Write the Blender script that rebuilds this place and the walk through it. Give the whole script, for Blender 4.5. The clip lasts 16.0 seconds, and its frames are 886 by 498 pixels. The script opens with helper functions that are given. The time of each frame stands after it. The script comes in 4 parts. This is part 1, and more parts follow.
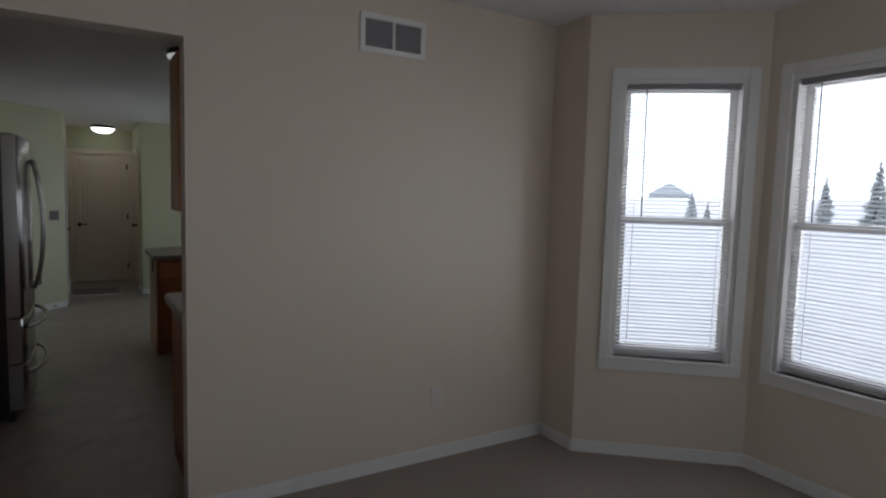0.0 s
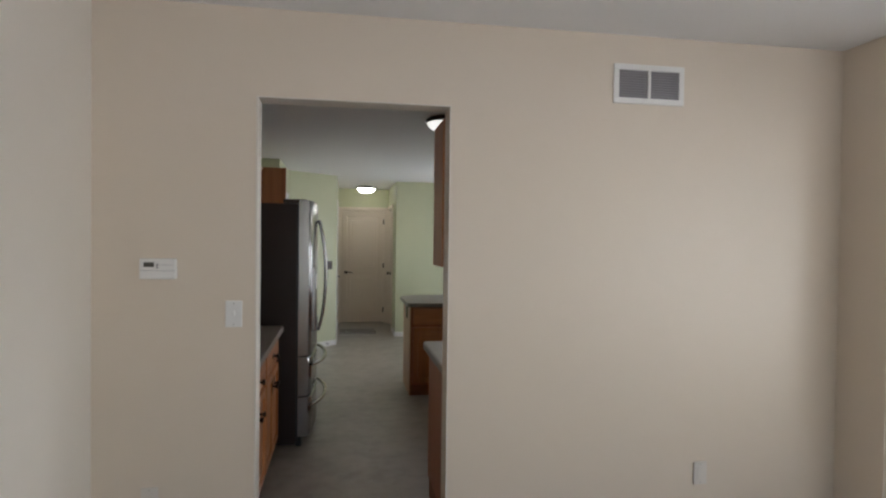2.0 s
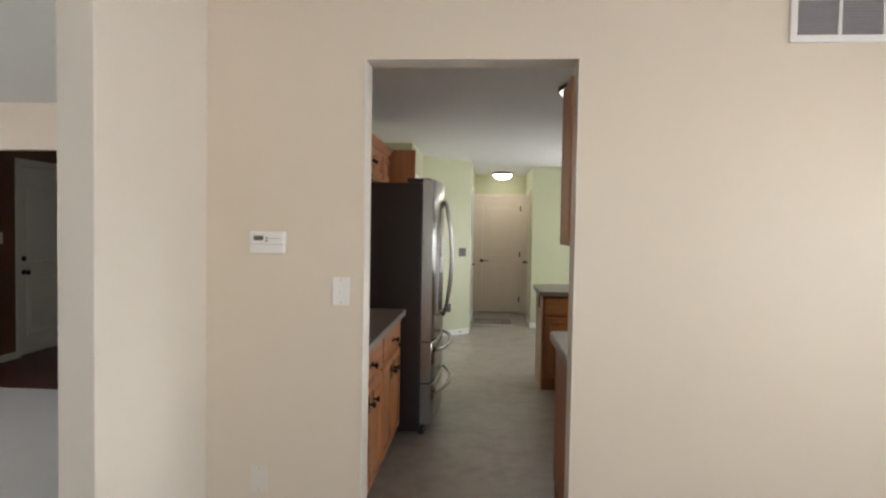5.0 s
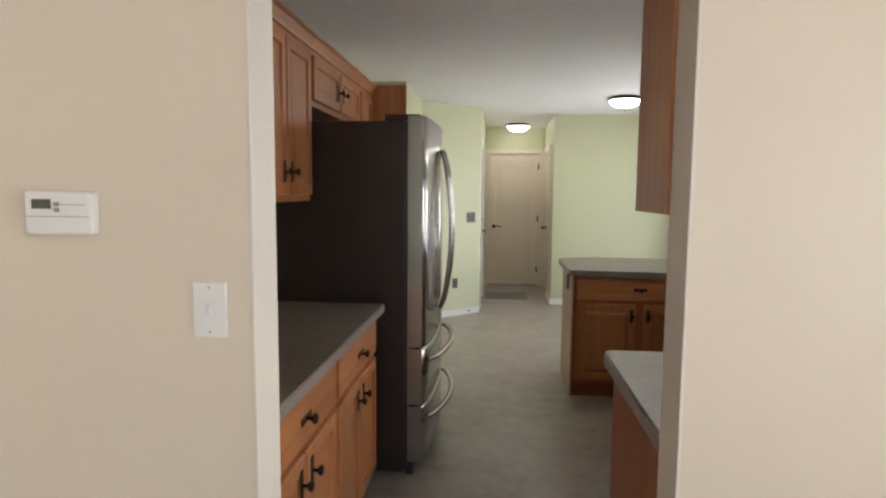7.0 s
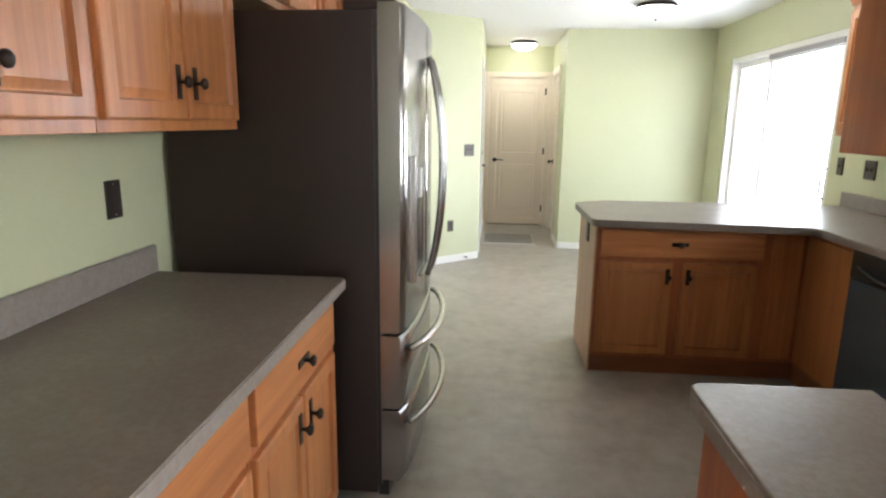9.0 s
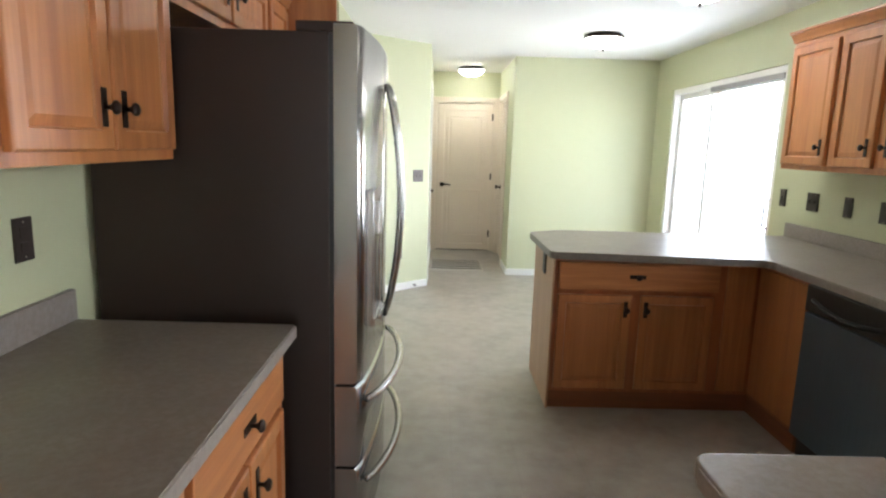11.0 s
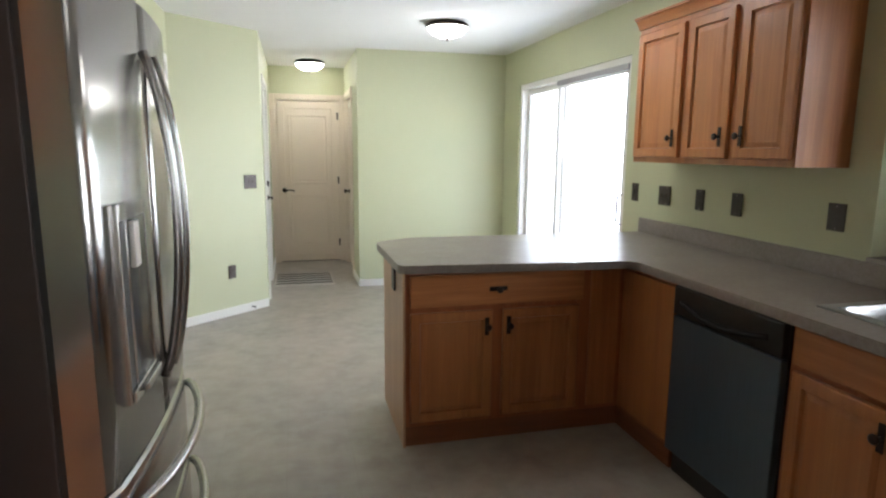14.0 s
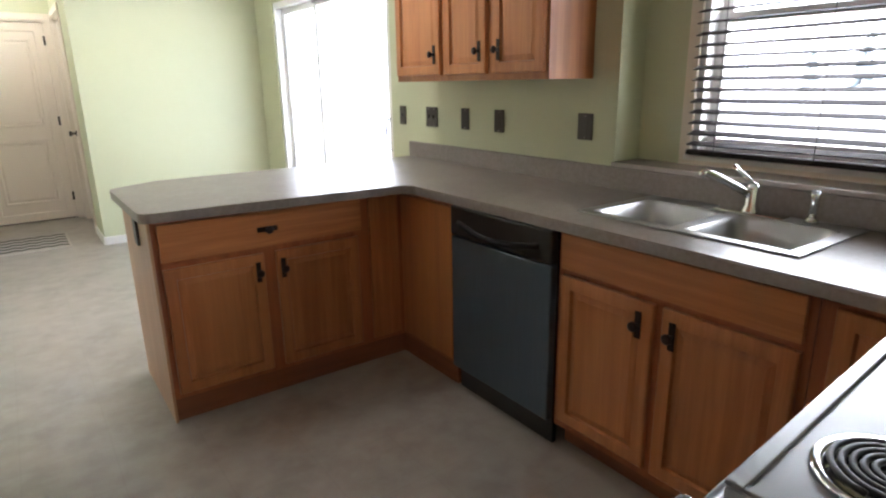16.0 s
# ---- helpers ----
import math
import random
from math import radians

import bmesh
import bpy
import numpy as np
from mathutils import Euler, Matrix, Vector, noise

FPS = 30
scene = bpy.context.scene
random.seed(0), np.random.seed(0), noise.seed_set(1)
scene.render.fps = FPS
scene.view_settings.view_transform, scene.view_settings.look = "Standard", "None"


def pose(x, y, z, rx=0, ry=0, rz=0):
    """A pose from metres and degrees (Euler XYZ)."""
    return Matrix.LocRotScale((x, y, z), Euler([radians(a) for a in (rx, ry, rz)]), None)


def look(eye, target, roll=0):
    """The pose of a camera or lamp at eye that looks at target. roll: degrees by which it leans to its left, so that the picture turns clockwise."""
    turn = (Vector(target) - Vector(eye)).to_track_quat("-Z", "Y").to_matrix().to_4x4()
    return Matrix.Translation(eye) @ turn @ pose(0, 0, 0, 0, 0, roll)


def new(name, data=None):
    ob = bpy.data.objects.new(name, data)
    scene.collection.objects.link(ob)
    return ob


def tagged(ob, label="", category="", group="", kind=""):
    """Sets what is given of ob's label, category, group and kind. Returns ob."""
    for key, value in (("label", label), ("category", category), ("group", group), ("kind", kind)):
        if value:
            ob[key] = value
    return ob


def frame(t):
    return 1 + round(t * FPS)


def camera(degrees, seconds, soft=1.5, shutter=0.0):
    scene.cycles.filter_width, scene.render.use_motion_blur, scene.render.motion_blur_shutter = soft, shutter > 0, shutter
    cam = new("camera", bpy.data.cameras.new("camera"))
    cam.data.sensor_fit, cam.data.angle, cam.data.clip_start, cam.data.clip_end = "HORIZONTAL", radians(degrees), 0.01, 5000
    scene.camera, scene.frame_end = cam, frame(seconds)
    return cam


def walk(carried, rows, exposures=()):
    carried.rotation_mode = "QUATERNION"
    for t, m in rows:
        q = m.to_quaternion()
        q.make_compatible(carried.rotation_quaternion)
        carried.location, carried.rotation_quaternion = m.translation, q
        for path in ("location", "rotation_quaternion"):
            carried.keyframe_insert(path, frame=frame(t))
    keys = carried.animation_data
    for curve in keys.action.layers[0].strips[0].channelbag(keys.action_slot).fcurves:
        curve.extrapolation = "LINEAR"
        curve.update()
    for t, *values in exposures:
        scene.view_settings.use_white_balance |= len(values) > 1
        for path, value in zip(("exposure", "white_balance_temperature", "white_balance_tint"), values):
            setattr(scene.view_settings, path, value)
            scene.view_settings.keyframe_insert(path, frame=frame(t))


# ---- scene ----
cam = camera(73.5, 16.0, soft=2.3)
PATH = [
    (0, (-0.013, -0.04, 1.504), (1.026, 1.66, 1.33), 1.6),
    (0.5, (-0.083, -0.054, 1.521), (0.817, 1.726, 1.374), 1.3),
    (1, (-0.109, -0.028, 1.537), (0.618, 1.832, 1.43), 1.1),
    (1.5, (-0.112, -0.064, 1.541), (0.419, 1.863, 1.472), 0.8),
    (2, (-0.115, 0.039, 1.544), (0.221, 2.01, 1.51), 0.7),
    (2.5, (-0.106, 0.019, 1.548), (0.057, 2.012, 1.536), 0.9),
    (3, (-0.077, 0.011, 1.54), (-0.049, 2.011, 1.537), 1.3),
    (3.5, (-0.071, 0.031, 1.537), (-0.126, 2.03, 1.523), 1.5),
    (4, (-0.034, 0.019, 1.514), (-0.14, 2.016, 1.481), 2.0),
    (6.5, (0.027, 1.324, 1.441), (-0.148, 3.31, 1.291), -0.2),
    (7, (0.012, 1.607, 1.451), (-0.168, 3.589, 1.258), 0.5),
    (7.5, (0.018, 1.903, 1.424), (-0.183, 3.879, 1.196), 0.4),
    (8, (0.03, 2.132, 1.431), (-0.195, 4.099, 1.142), 0.6),
    (8.5, (0.015, 2.32, 1.426), (-0.201, 4.277, 1.073), 0.6),
    (9, (-0.025, 2.463, 1.435), (-0.192, 4.411, 1.014), 0.7),
    (11.5, (-0.103, 2.628, 1.47), (-0.037, 4.603, 1.162), 1.7),
    (12, (-0.093, 2.606, 1.471), (0.015, 4.585, 1.204), 1.7),
    (12.5, (-0.088, 2.641, 1.471), (0.067, 4.62, 1.224), 1.8),
    (13, (-0.033, 2.822, 1.444), (0.181, 4.796, 1.203), 1.2),
    (13.5, (-0.003, 3.027, 1.465), (0.322, 4.979, 1.18), 0.7),
    (14, (0.069, 3.152, 1.436), (0.551, 5.065, 1.107), 0.5),
    (14.5, (0.079, 3.234, 1.415), (0.763, 5.072, 1.024), -0.0),
    (15, (0.139, 3.274, 1.387), (0.988, 5.029, 0.938), -0.9),
    (15.5, (0.13, 3.317, 1.399), (1.154, 4.957, 0.885), -0.8),
    (16, (0.186, 3.334, 1.376), (1.303, 4.901, 0.833), -1.0),
]
EXPOSURES = [(0, -0.17, 5850, 10), (0.5, 0.02, 5850, 10), (1, 0.44, 6000, 10), (1.5, 1.08, 6050, 10), (2, 1.36, 6100, 10), (2.5, 1.63, 6150, 10), (3, 1.81, 6200, 10), (4, 2.0, 6350, 10), (6.5, 2.06, 6450, 10), (7.3, 2.3, 6400, 10), (8, 2.6, 6250, 9), (9, 3.05, 6150, 8), (11.5, 2.97, 6050, 7), (12.5, 2.8, 6050, 7), (13.5, 2.65, 6050, 8), (14.5, 2.5, 6000, 9), (16, 3.02, 6000, 12)]
walk(cam, [(t, look(eye, target, roll)) for t, eye, target, roll in PATH], EXPOSURES)
SKY, PATIO_W, SINKWIN_W, LAMP_GLOW, SOUTH_W, NEXT_W, BAY_W = 0.1, 4.4, 5.6, 4.5, 3.0, 11.0, 9.4

# ---- world, sun and window light ----
world = bpy.data.worlds.new("overcast_sky")
scene.world = world
world.use_nodes = True
_nt = world.node_tree
_nt.nodes.clear()
_out = _nt.nodes.new("ShaderNodeOutputWorld")
_bg = _nt.nodes.new("ShaderNodeBackground")
_sky = _nt.nodes.new("ShaderNodeTexSky")
_sky.sky_type = "NISHITA"
_sky.sun_disc = False
_sky.sun_elevation = radians(58)
_sky.sun_rotation = radians(-90)
_sky.air_density = 1.0
_sky.dust_density = 0.8
_sky.ozone_density = 1.0
_bg.inputs["Strength"].default_value = SKY
_nt.links.new(_sky.outputs[0], _bg.inputs["Color"])
_nt.links.new(_bg.outputs[0], _out.inputs["Surface"])

_sl = bpy.data.lights.new("sun", "SUN")
_sl.energy, _sl.angle, _sl.color = 3.3, radians(16), (1.0, 0.96, 0.9)
_so = new("sun", _sl)
_so.matrix_basis = look((-18, 3, 29), (0, 3, 0))


def window_lamp(name, place, target, w, h, watts, colour):
    lamp = bpy.data.lights.new(name, "AREA")
    lamp.shape, lamp.size, lamp.size_y, lamp.energy, lamp.color = "RECTANGLE", w, h, watts, colour
    ob = new(name, lamp)
    ob.matrix_basis = look(place, target)
    return ob


window_lamp("patio_daylight", (2.68, 7.86, 1.03), (0, 7.86, 1.03), 1.94, 1.98, PATIO_W, (1.0, 0.97, 0.92))
window_lamp("sink_window_daylight", (2.76, 4.25, 1.6), (0, 4.25, 1.6), 0.95, 1.05, SINKWIN_W, (1.0, 0.97, 0.92))
for _p, _q, _w, _e in (((3.03, 2.34), (1.7, 0.78), 0.6, BAY_W * 0.65), ((3.44, 1.285), (0, 1.285), 0.84, BAY_W), ((3.44, 0.245), (0, 0.245), 0.84, BAY_W), ((3.03, -0.80), (1.7, 0.76), 0.6, BAY_W * 0.65)):
    window_lamp("bay_daylight", (*_p, 1.4), (*_q, 1.28), _w, 1.5, _e, (1.0, 0.965, 0.91))
# Added fill lamp in an unseen south opening; evens out the living room.
window_lamp("south_fill_light", (0.7, -2.9, 1.25), (0.7, 0, 1.1), 2.3, 1.36, SOUTH_W, (1.0, 0.965, 0.91))
# Added fill lamp outside an unseen west opening; brightens next room and foyer.
window_lamp("next_room_fill_light", (-6.42, 2.0, 1.3), (0, 2.0, 1.2), 2.3, 1.36, NEXT_W, (1.0, 0.965, 0.91))

# ---- materials ----


def material(name, base, rough=0.5, metal=0.0, spots=(), bump=0.0, bump_scale=60.0, mapping=(1, 1, 1), spec=0.5, rough_var=0.0, vary=0.0, coat=0.0):
    """Principled surface. spots: rows of (noise scale, amount, colour, detail) mixed over the base one after another."""
    mat = bpy.data.materials.new(name)
    mat.use_nodes = True
    nt = mat.node_tree
    bsdf = nt.nodes["Principled BSDF"]
    bsdf.inputs["Roughness"].default_value = rough
    bsdf.inputs["Metallic"].default_value = metal
    bsdf.inputs["Specular IOR Level"].default_value = spec
    bsdf.inputs["Coat Weight"].default_value = coat
    bsdf.inputs["Coat Roughness"].default_value = 0.25
    coord = nt.nodes.new("ShaderNodeTexCoord")
    mapn = nt.nodes.new("ShaderNodeMapping")
    mapn.inputs["Scale"].default_value = mapping
    nt.links.new(coord.outputs["Object"], mapn.inputs["Vector"])
    info = nt.nodes.new("ShaderNodeObjectInfo")
    if vary:
        shift = nt.nodes.new("ShaderNodeVectorMath")
        shift.operation = "SCALE"
        shift.inputs[0].default_value = (7.3, 3.1, 5.7)
        nt.links.new(info.outputs["Random"], shift.inputs["Scale"])
        nt.links.new(shift.outputs[0], mapn.inputs["Location"])
    rgb = nt.nodes.new("ShaderNodeRGB")
    rgb.outputs[0].default_value = (*base, 1)
    last = rgb.outputs[0]
    for scale, amount, colour, detail in spots:
        tex = nt.nodes.new("ShaderNodeTexNoise")
        tex.inputs["Scale"].default_value = scale
        tex.inputs["Detail"].default_value = detail
        nt.links.new(mapn.outputs[0], tex.inputs["Vector"])
        ramp = nt.nodes.new("ShaderNodeMapRange")
        ramp.inputs["From Min"].default_value, ramp.inputs["From Max"].default_value = 0.38, 0.66
        ramp.inputs["To Max"].default_value = amount
        nt.links.new(tex.outputs["Fac"], ramp.inputs["Value"])
        mix = nt.nodes.new("ShaderNodeMix")
        mix.data_type = "RGBA"
        mix.inputs["B"].default_value = (0, 0, 0, 1)
        nt.links.new(ramp.outputs[0], mix.inputs["Factor"])
        nt.links.new(last, mix.inputs[6])
        mix.inputs[7].default_value = (*colour, 1)
        last = mix.outputs[2]
    if vary:
        hsv = nt.nodes.new("ShaderNodeHueSaturation")
        val = nt.nodes.new("ShaderNodeMapRange")
        val.inputs["To Min"].default_value, val.inputs["To Max"].default_value = 1 - vary, 1 + vary
        nt.links.new(info.outputs["Random"], val.inputs["Value"])
        nt.links.new(val.outputs[0], hsv.inputs["Value"])
        nt.links.new(last, hsv.inputs["Color"])
        last = hsv.outputs[0]
    nt.links.new(last, bsdf.inputs["Base Color"])
    if rough_var:
        tex = nt.nodes.new("ShaderNodeTexNoise")
        tex.inputs["Scale"].default_value, tex.inputs["Detail"].default_value = 4.0, 4
        nt.links.new(mapn.outputs[0], tex.inputs["Vector"])
        rr = nt.nodes.new("ShaderNodeMapRange")
        rr.inputs["To Min"].default_value, rr.inputs["To Max"].default_value = max(0.02, rough - rough_var), rough + rough_var
        nt.links.new(tex.outputs["Fac"], rr.inputs["Value"])
        nt.links.new(rr.outputs[0], bsdf.inputs["Roughness"])
    if bump:
        tex = nt.nodes.new("ShaderNodeTexNoise")
        tex.inputs["Scale"].default_value, tex.inputs["Detail"].default_value = bump_scale, 3
        nt.links.new(mapn.outputs[0], tex.inputs["Vector"])
        bn = nt.nodes.new("ShaderNodeBump")
        bn.inputs["Strength"].default_value, bn.inputs["Distance"].default_value = bump, 0.002
        nt.links.new(tex.outputs["Fac"], bn.inputs["Height"])
        nt.links.new(bn.outputs[0], bsdf.inputs["Normal"])
    return mat


def glowing(name, colour, strength):
    mat = material(name, colour, 0.3)
    b = mat.node_tree.nodes["Principled BSDF"]
    b.inputs["Emission Color"].default_value = (*colour, 1)
    b.inputs["Emission Strength"].default_value = strength
    return mat


def clear_glass(name):
    mat = bpy.data.materials.new(name)
    mat.use_nodes = True
    nt = mat.node_tree
    nt.nodes.clear()
    out = nt.nodes.new("ShaderNodeOutputMaterial")
    mix, tr, gl, lw, pw, ml = (nt.nodes.new("ShaderNode" + n) for n in ("MixShader", "BsdfTransparent", "BsdfGlossy", "LayerWeight", "Math", "Math"))
    gl.inputs["Roughness"].default_value = 0.01
    lw.inputs["Blend"].default_value = 0.5
    pw.operation, ml.operation = "POWER", "MULTIPLY_ADD"
    pw.inputs[1].default_value = 4.0
    ml.inputs[1].default_value, ml.inputs[2].default_value = 0.4, 0.03
    nt.links.new(lw.outputs["Facing"], pw.inputs[0])
    nt.links.new(pw.outputs[0], ml.inputs[0])
    nt.links.new(ml.outputs[0], mix.inputs[0])
    nt.links.new(tr.outputs[0], mix.inputs[1])
    nt.links.new(gl.outputs[0], mix.inputs[2])
    nt.links.new(mix.outputs[0], out.inputs["Surface"])
    return mat


def floor_vinyl():
    mat = material("vinyl_floor", (0.36, 0.313, 0.26), 0.35, spec=0.65, spots=((4, 0.75, (0.255, 0.222, 0.18), 8), (11, 0.5, (0.43, 0.40, 0.35), 7), (0.7, 0.3, (0.28, 0.25, 0.20), 2)), bump=0.06, bump_scale=35, rough_var=0.04)
    nt = mat.node_tree
    bsdf = nt.nodes["Principled BSDF"]
    coord = nt.nodes.new("ShaderNodeTexCoord")
    brick = nt.nodes.new("ShaderNodeTexBrick")
    brick.offset = 0.0
    brick.inputs["Scale"].default_value = 1.0
    brick.inputs["Brick Width"].default_value = brick.inputs["Row Height"].default_value = 0.305
    brick.inputs["Mortar Size"].default_value = 0.004
    brick.inputs["Mortar Smooth"].default_value = 0.6
    nt.links.new(coord.outputs["Object"], brick.inputs["Vector"])
    old = bsdf.inputs["Base Color"].links[0].from_socket
    mix = nt.nodes.new("ShaderNodeMix")
    mix.data_type = "RGBA"
    fac = nt.nodes.new("ShaderNodeMath")
    fac.operation = "MULTIPLY"
    fac.inputs[1].default_value = 0.13
    nt.links.new(brick.outputs["Fac"], fac.inputs[0])
    nt.links.new(fac.outputs[0], mix.inputs["Factor"])
    nt.links.new(old, mix.inputs[6])
    mix.inputs[7].default_value = (0.2, 0.175, 0.14, 1)
    nt.links.new(mix.outputs[2], bsdf.inputs["Base Color"])
    return mat


CREAM = material("cream_wall_paint", (0.70, 0.605, 0.49), 0.42, spots=((0.8, 0.12, (0.64, 0.55, 0.435), 3), (9, 0.06, (0.75, 0.66, 0.55), 4)), bump=0.1, bump_scale=120)
GREEN = material("pale_green_wall_paint", (0.53, 0.54, 0.35), 0.5, spots=((0.9, 0.18, (0.475, 0.49, 0.315), 3), (10, 0.1, (0.57, 0.575, 0.39), 4)), bump=0.1, bump_scale=120)
CEILING = material("white_ceiling_paint", (0.82, 0.81, 0.79), 0.75, spots=((1.2, 0.12, (0.75, 0.74, 0.72), 3),), bump=0.25, bump_scale=45)
# Wall paint with the paler, greyer cast of window light put into its colour.
CREAM_DAYLIT = material("daylight_paled_wall_paint", (0.71, 0.655, 0.575), 0.55, spots=((0.8, 0.12, (0.65, 0.59, 0.51), 3), (9, 0.06, (0.76, 0.70, 0.63), 4)), bump=0.1, bump_scale=120)
WHITE = material("white_trim_paint", (0.78, 0.76, 0.72), 0.38, spots=((6, 0.1, (0.70, 0.68, 0.63), 3),), bump=0.04)
DOORPAINT = material("off_white_door_paint", (0.74, 0.645, 0.54), 0.4, spots=((5, 0.12, (0.66, 0.59, 0.49), 3),), bump=0.08, bump_scale=90)
BROWN = material("brown_wall_paint", (0.17, 0.082, 0.045), 0.55, spots=((1.2, 0.2, (0.135, 0.064, 0.035), 3),), bump=0.08)
OAK_A = (0.51, 0.198, 0.066)
OAK_B = (0.29, 0.088, 0.03)
# Oak veneer of the peninsula's end, window glare put into the pale colour.
OAK_GLARE = material("glare_paled_oak_veneer", (0.50, 0.30, 0.17), 0.4, spots=((0.9, 0.6, (0.38, 0.2, 0.1), 6), (4.0, 0.4, (0.45, 0.26, 0.14), 4)), mapping=(30, 30, 1.5))
OAK = material("honey_oak_upright_grain", OAK_A, 0.37, spots=((0.9, 0.75, OAK_B, 7), (4.0, 0.5, (0.35, 0.12, 0.036), 5), (0.22, 0.45, (0.55, 0.24, 0.085), 3)), bump=0.1, bump_scale=4, mapping=(30, 30, 1.5), vary=0.09, rough_var=0.05, spec=0.5)
OAK_FLAT = material("honey_oak_level_grain", OAK_A, 0.37, spots=((0.9, 0.75, OAK_B, 7), (4.0, 0.5, (0.35, 0.12, 0.036), 5), (0.22, 0.45, (0.55, 0.24, 0.085), 3)), bump=0.1, bump_scale=4, mapping=(1.5, 30, 30), vary=0.09, rough_var=0.05, spec=0.5)
OAK_FRAME = material("honey_oak_face_frame", (0.40, 0.128, 0.043), 0.4, spots=((0.9, 0.7, (0.235, 0.064, 0.024), 7), (4.0, 0.5, (0.30, 0.09, 0.03), 5)), bump=0.1, bump_scale=4, mapping=(30, 30, 1.5), vary=0.07, rough_var=0.05)
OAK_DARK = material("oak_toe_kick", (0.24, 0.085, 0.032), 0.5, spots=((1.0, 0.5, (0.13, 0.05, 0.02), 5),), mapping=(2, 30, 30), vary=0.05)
COUNTER = material("speckled_taupe_laminate", (0.22, 0.178, 0.14), 0.36, spec=0.45, spots=((230, 0.4, (0.155, 0.13, 0.112), 2), (60, 0.5, (0.29, 0.255, 0.225), 4), (7, 0.45, (0.175, 0.145, 0.123), 5)), bump=0.03, rough_var=0.06)
COUNTER_EDGE = material("laminate_edge", (0.245, 0.205, 0.18), 0.4, spots=((200, 0.5, (0.2, 0.17, 0.16), 2), (60, 0.3, (0.36, 0.32, 0.3), 3)), bump=0.03)
# Glossy ledge laminate; the window's glare is painted in as a lighter base.
LEDGE = material("glare_paled_ledge_laminate", (0.42, 0.37, 0.34), 0.2, spec=0.7, spots=((200, 0.4, (0.29, 0.25, 0.23), 2), (60, 0.3, (0.45, 0.4, 0.37), 3)), bump=0.02, rough_var=0.05)
VINYL = floor_vinyl()
CARPET = material("taupe_cut_pile_carpet", (0.36, 0.315, 0.275), 0.95, spots=((160, 0.6, (0.25, 0.215, 0.185), 3), (3, 0.25, (0.31, 0.27, 0.235), 3)), bump=0.9, bump_scale=220, spec=0.1)
GREYCARPET = material("grey_cut_pile_carpet", (0.55, 0.545, 0.545), 0.95, spots=((160, 0.5, (0.44, 0.435, 0.435), 3), (3, 0.2, (0.49, 0.485, 0.49), 3)), bump=0.9, bump_scale=220, spec=0.1)
REDWOOD = material("dark_red_wood_floor", (0.075, 0.018, 0.012), 0.35, spots=((1.0, 0.5, (0.045, 0.012, 0.008), 5),), mapping=(2, 25, 25))
STEEL = material("brushed_stainless_steel", (0.41, 0.395, 0.38), 0.22, 1.0, spots=((3.0, 0.3, (0.37, 0.355, 0.34), 3),), mapping=(1.2, 1.2, 1.2), rough_var=0.02)
SINKSTEEL = material("satin_sink_steel", (0.50, 0.50, 0.49), 0.34, 1.0, spots=((30, 0.3, (0.44, 0.44, 0.43), 4),), rough_var=0.03)
CHROME = material("chrome", (0.78, 0.78, 0.78), 0.08, 1.0, spots=((20, 0.1, (0.7, 0.7, 0.7), 2),))
# Steel dishwasher front, its dark bluish reflection put into the base colour.
DISHPANEL = material("steel_panel_reflection_blue", (0.125, 0.165, 0.215), 0.36, 0.6, spots=((3.0, 0.4, (0.085, 0.11, 0.135), 4),), mapping=(110, 1.5, 1.5), rough_var=0.05)
FRIDGESIDE = material("dark_grey_fridge_side", (0.046, 0.030, 0.025), 0.45, spec=0.3, spots=((2, 0.3, (0.037, 0.025, 0.021), 3),), bump=0.12, bump_scale=160)
NICHE = material("dark_niche_plastic", (0.045, 0.042, 0.045), 0.22, spots=((5, 0.3, (0.06, 0.055, 0.058), 3),))
BLACK = material("black_plastic", (0.02, 0.018, 0.018), 0.35, spots=((40, 0.3, (0.03, 0.028, 0.028), 2),))
BRONZE = material("oil_rubbed_bronze", (0.035, 0.024, 0.02), 0.38, 0.7, spots=((50, 0.4, (0.06, 0.04, 0.03), 3),))
GRIPBLACK = material("matt_black_grip", (0.02, 0.018, 0.018), 0.75, spec=0.2, spots=((40, 0.3, (0.03, 0.028, 0.028), 2),))
BRASSY = material("satin_nickel", (0.45, 0.41, 0.36), 0.3, 1.0)
PLATEDARK = material("dark_bronze_plate", (0.05, 0.038, 0.033), 0.4, 0.4, spots=((60, 0.3, (0.07, 0.055, 0.048), 2),))
ALMOND = material("almond_plastic", (0.70, 0.645, 0.575), 0.4, spots=((8, 0.08, (0.65, 0.6, 0.53), 2),))
PLASTIC = material("white_plastic", (0.78, 0.76, 0.73), 0.35, spots=((8, 0.08, (0.72, 0.69, 0.64), 2),))
SCREEN = material("lcd_screen", (0.09, 0.085, 0.07), 0.2)
ENAMEL = material("white_range_enamel", (0.30, 0.315, 0.335), 0.2, spec=0.4, spots=((7, 0.1, (0.315, 0.327, 0.345), 3),))
COIL = material("black_burner_coil", (0.018, 0.018, 0.02), 0.5, spots=((60, 0.4, (0.03, 0.03, 0.032), 3),))
BLINDWHITE = material("white_blind_slat", (0.76, 0.76, 0.77), 0.4, vary=0.03)
BLINDDARK = material("dark_wood_blind_slat", (0.03, 0.024, 0.024), 0.75, spec=0.12, spots=((2, 0.4, (0.05, 0.035, 0.03), 4),), mapping=(2, 30, 30), vary=0.1)
VENTGREY = material("shadowed_louvre_grey", (0.30, 0.28, 0.285), 0.5)
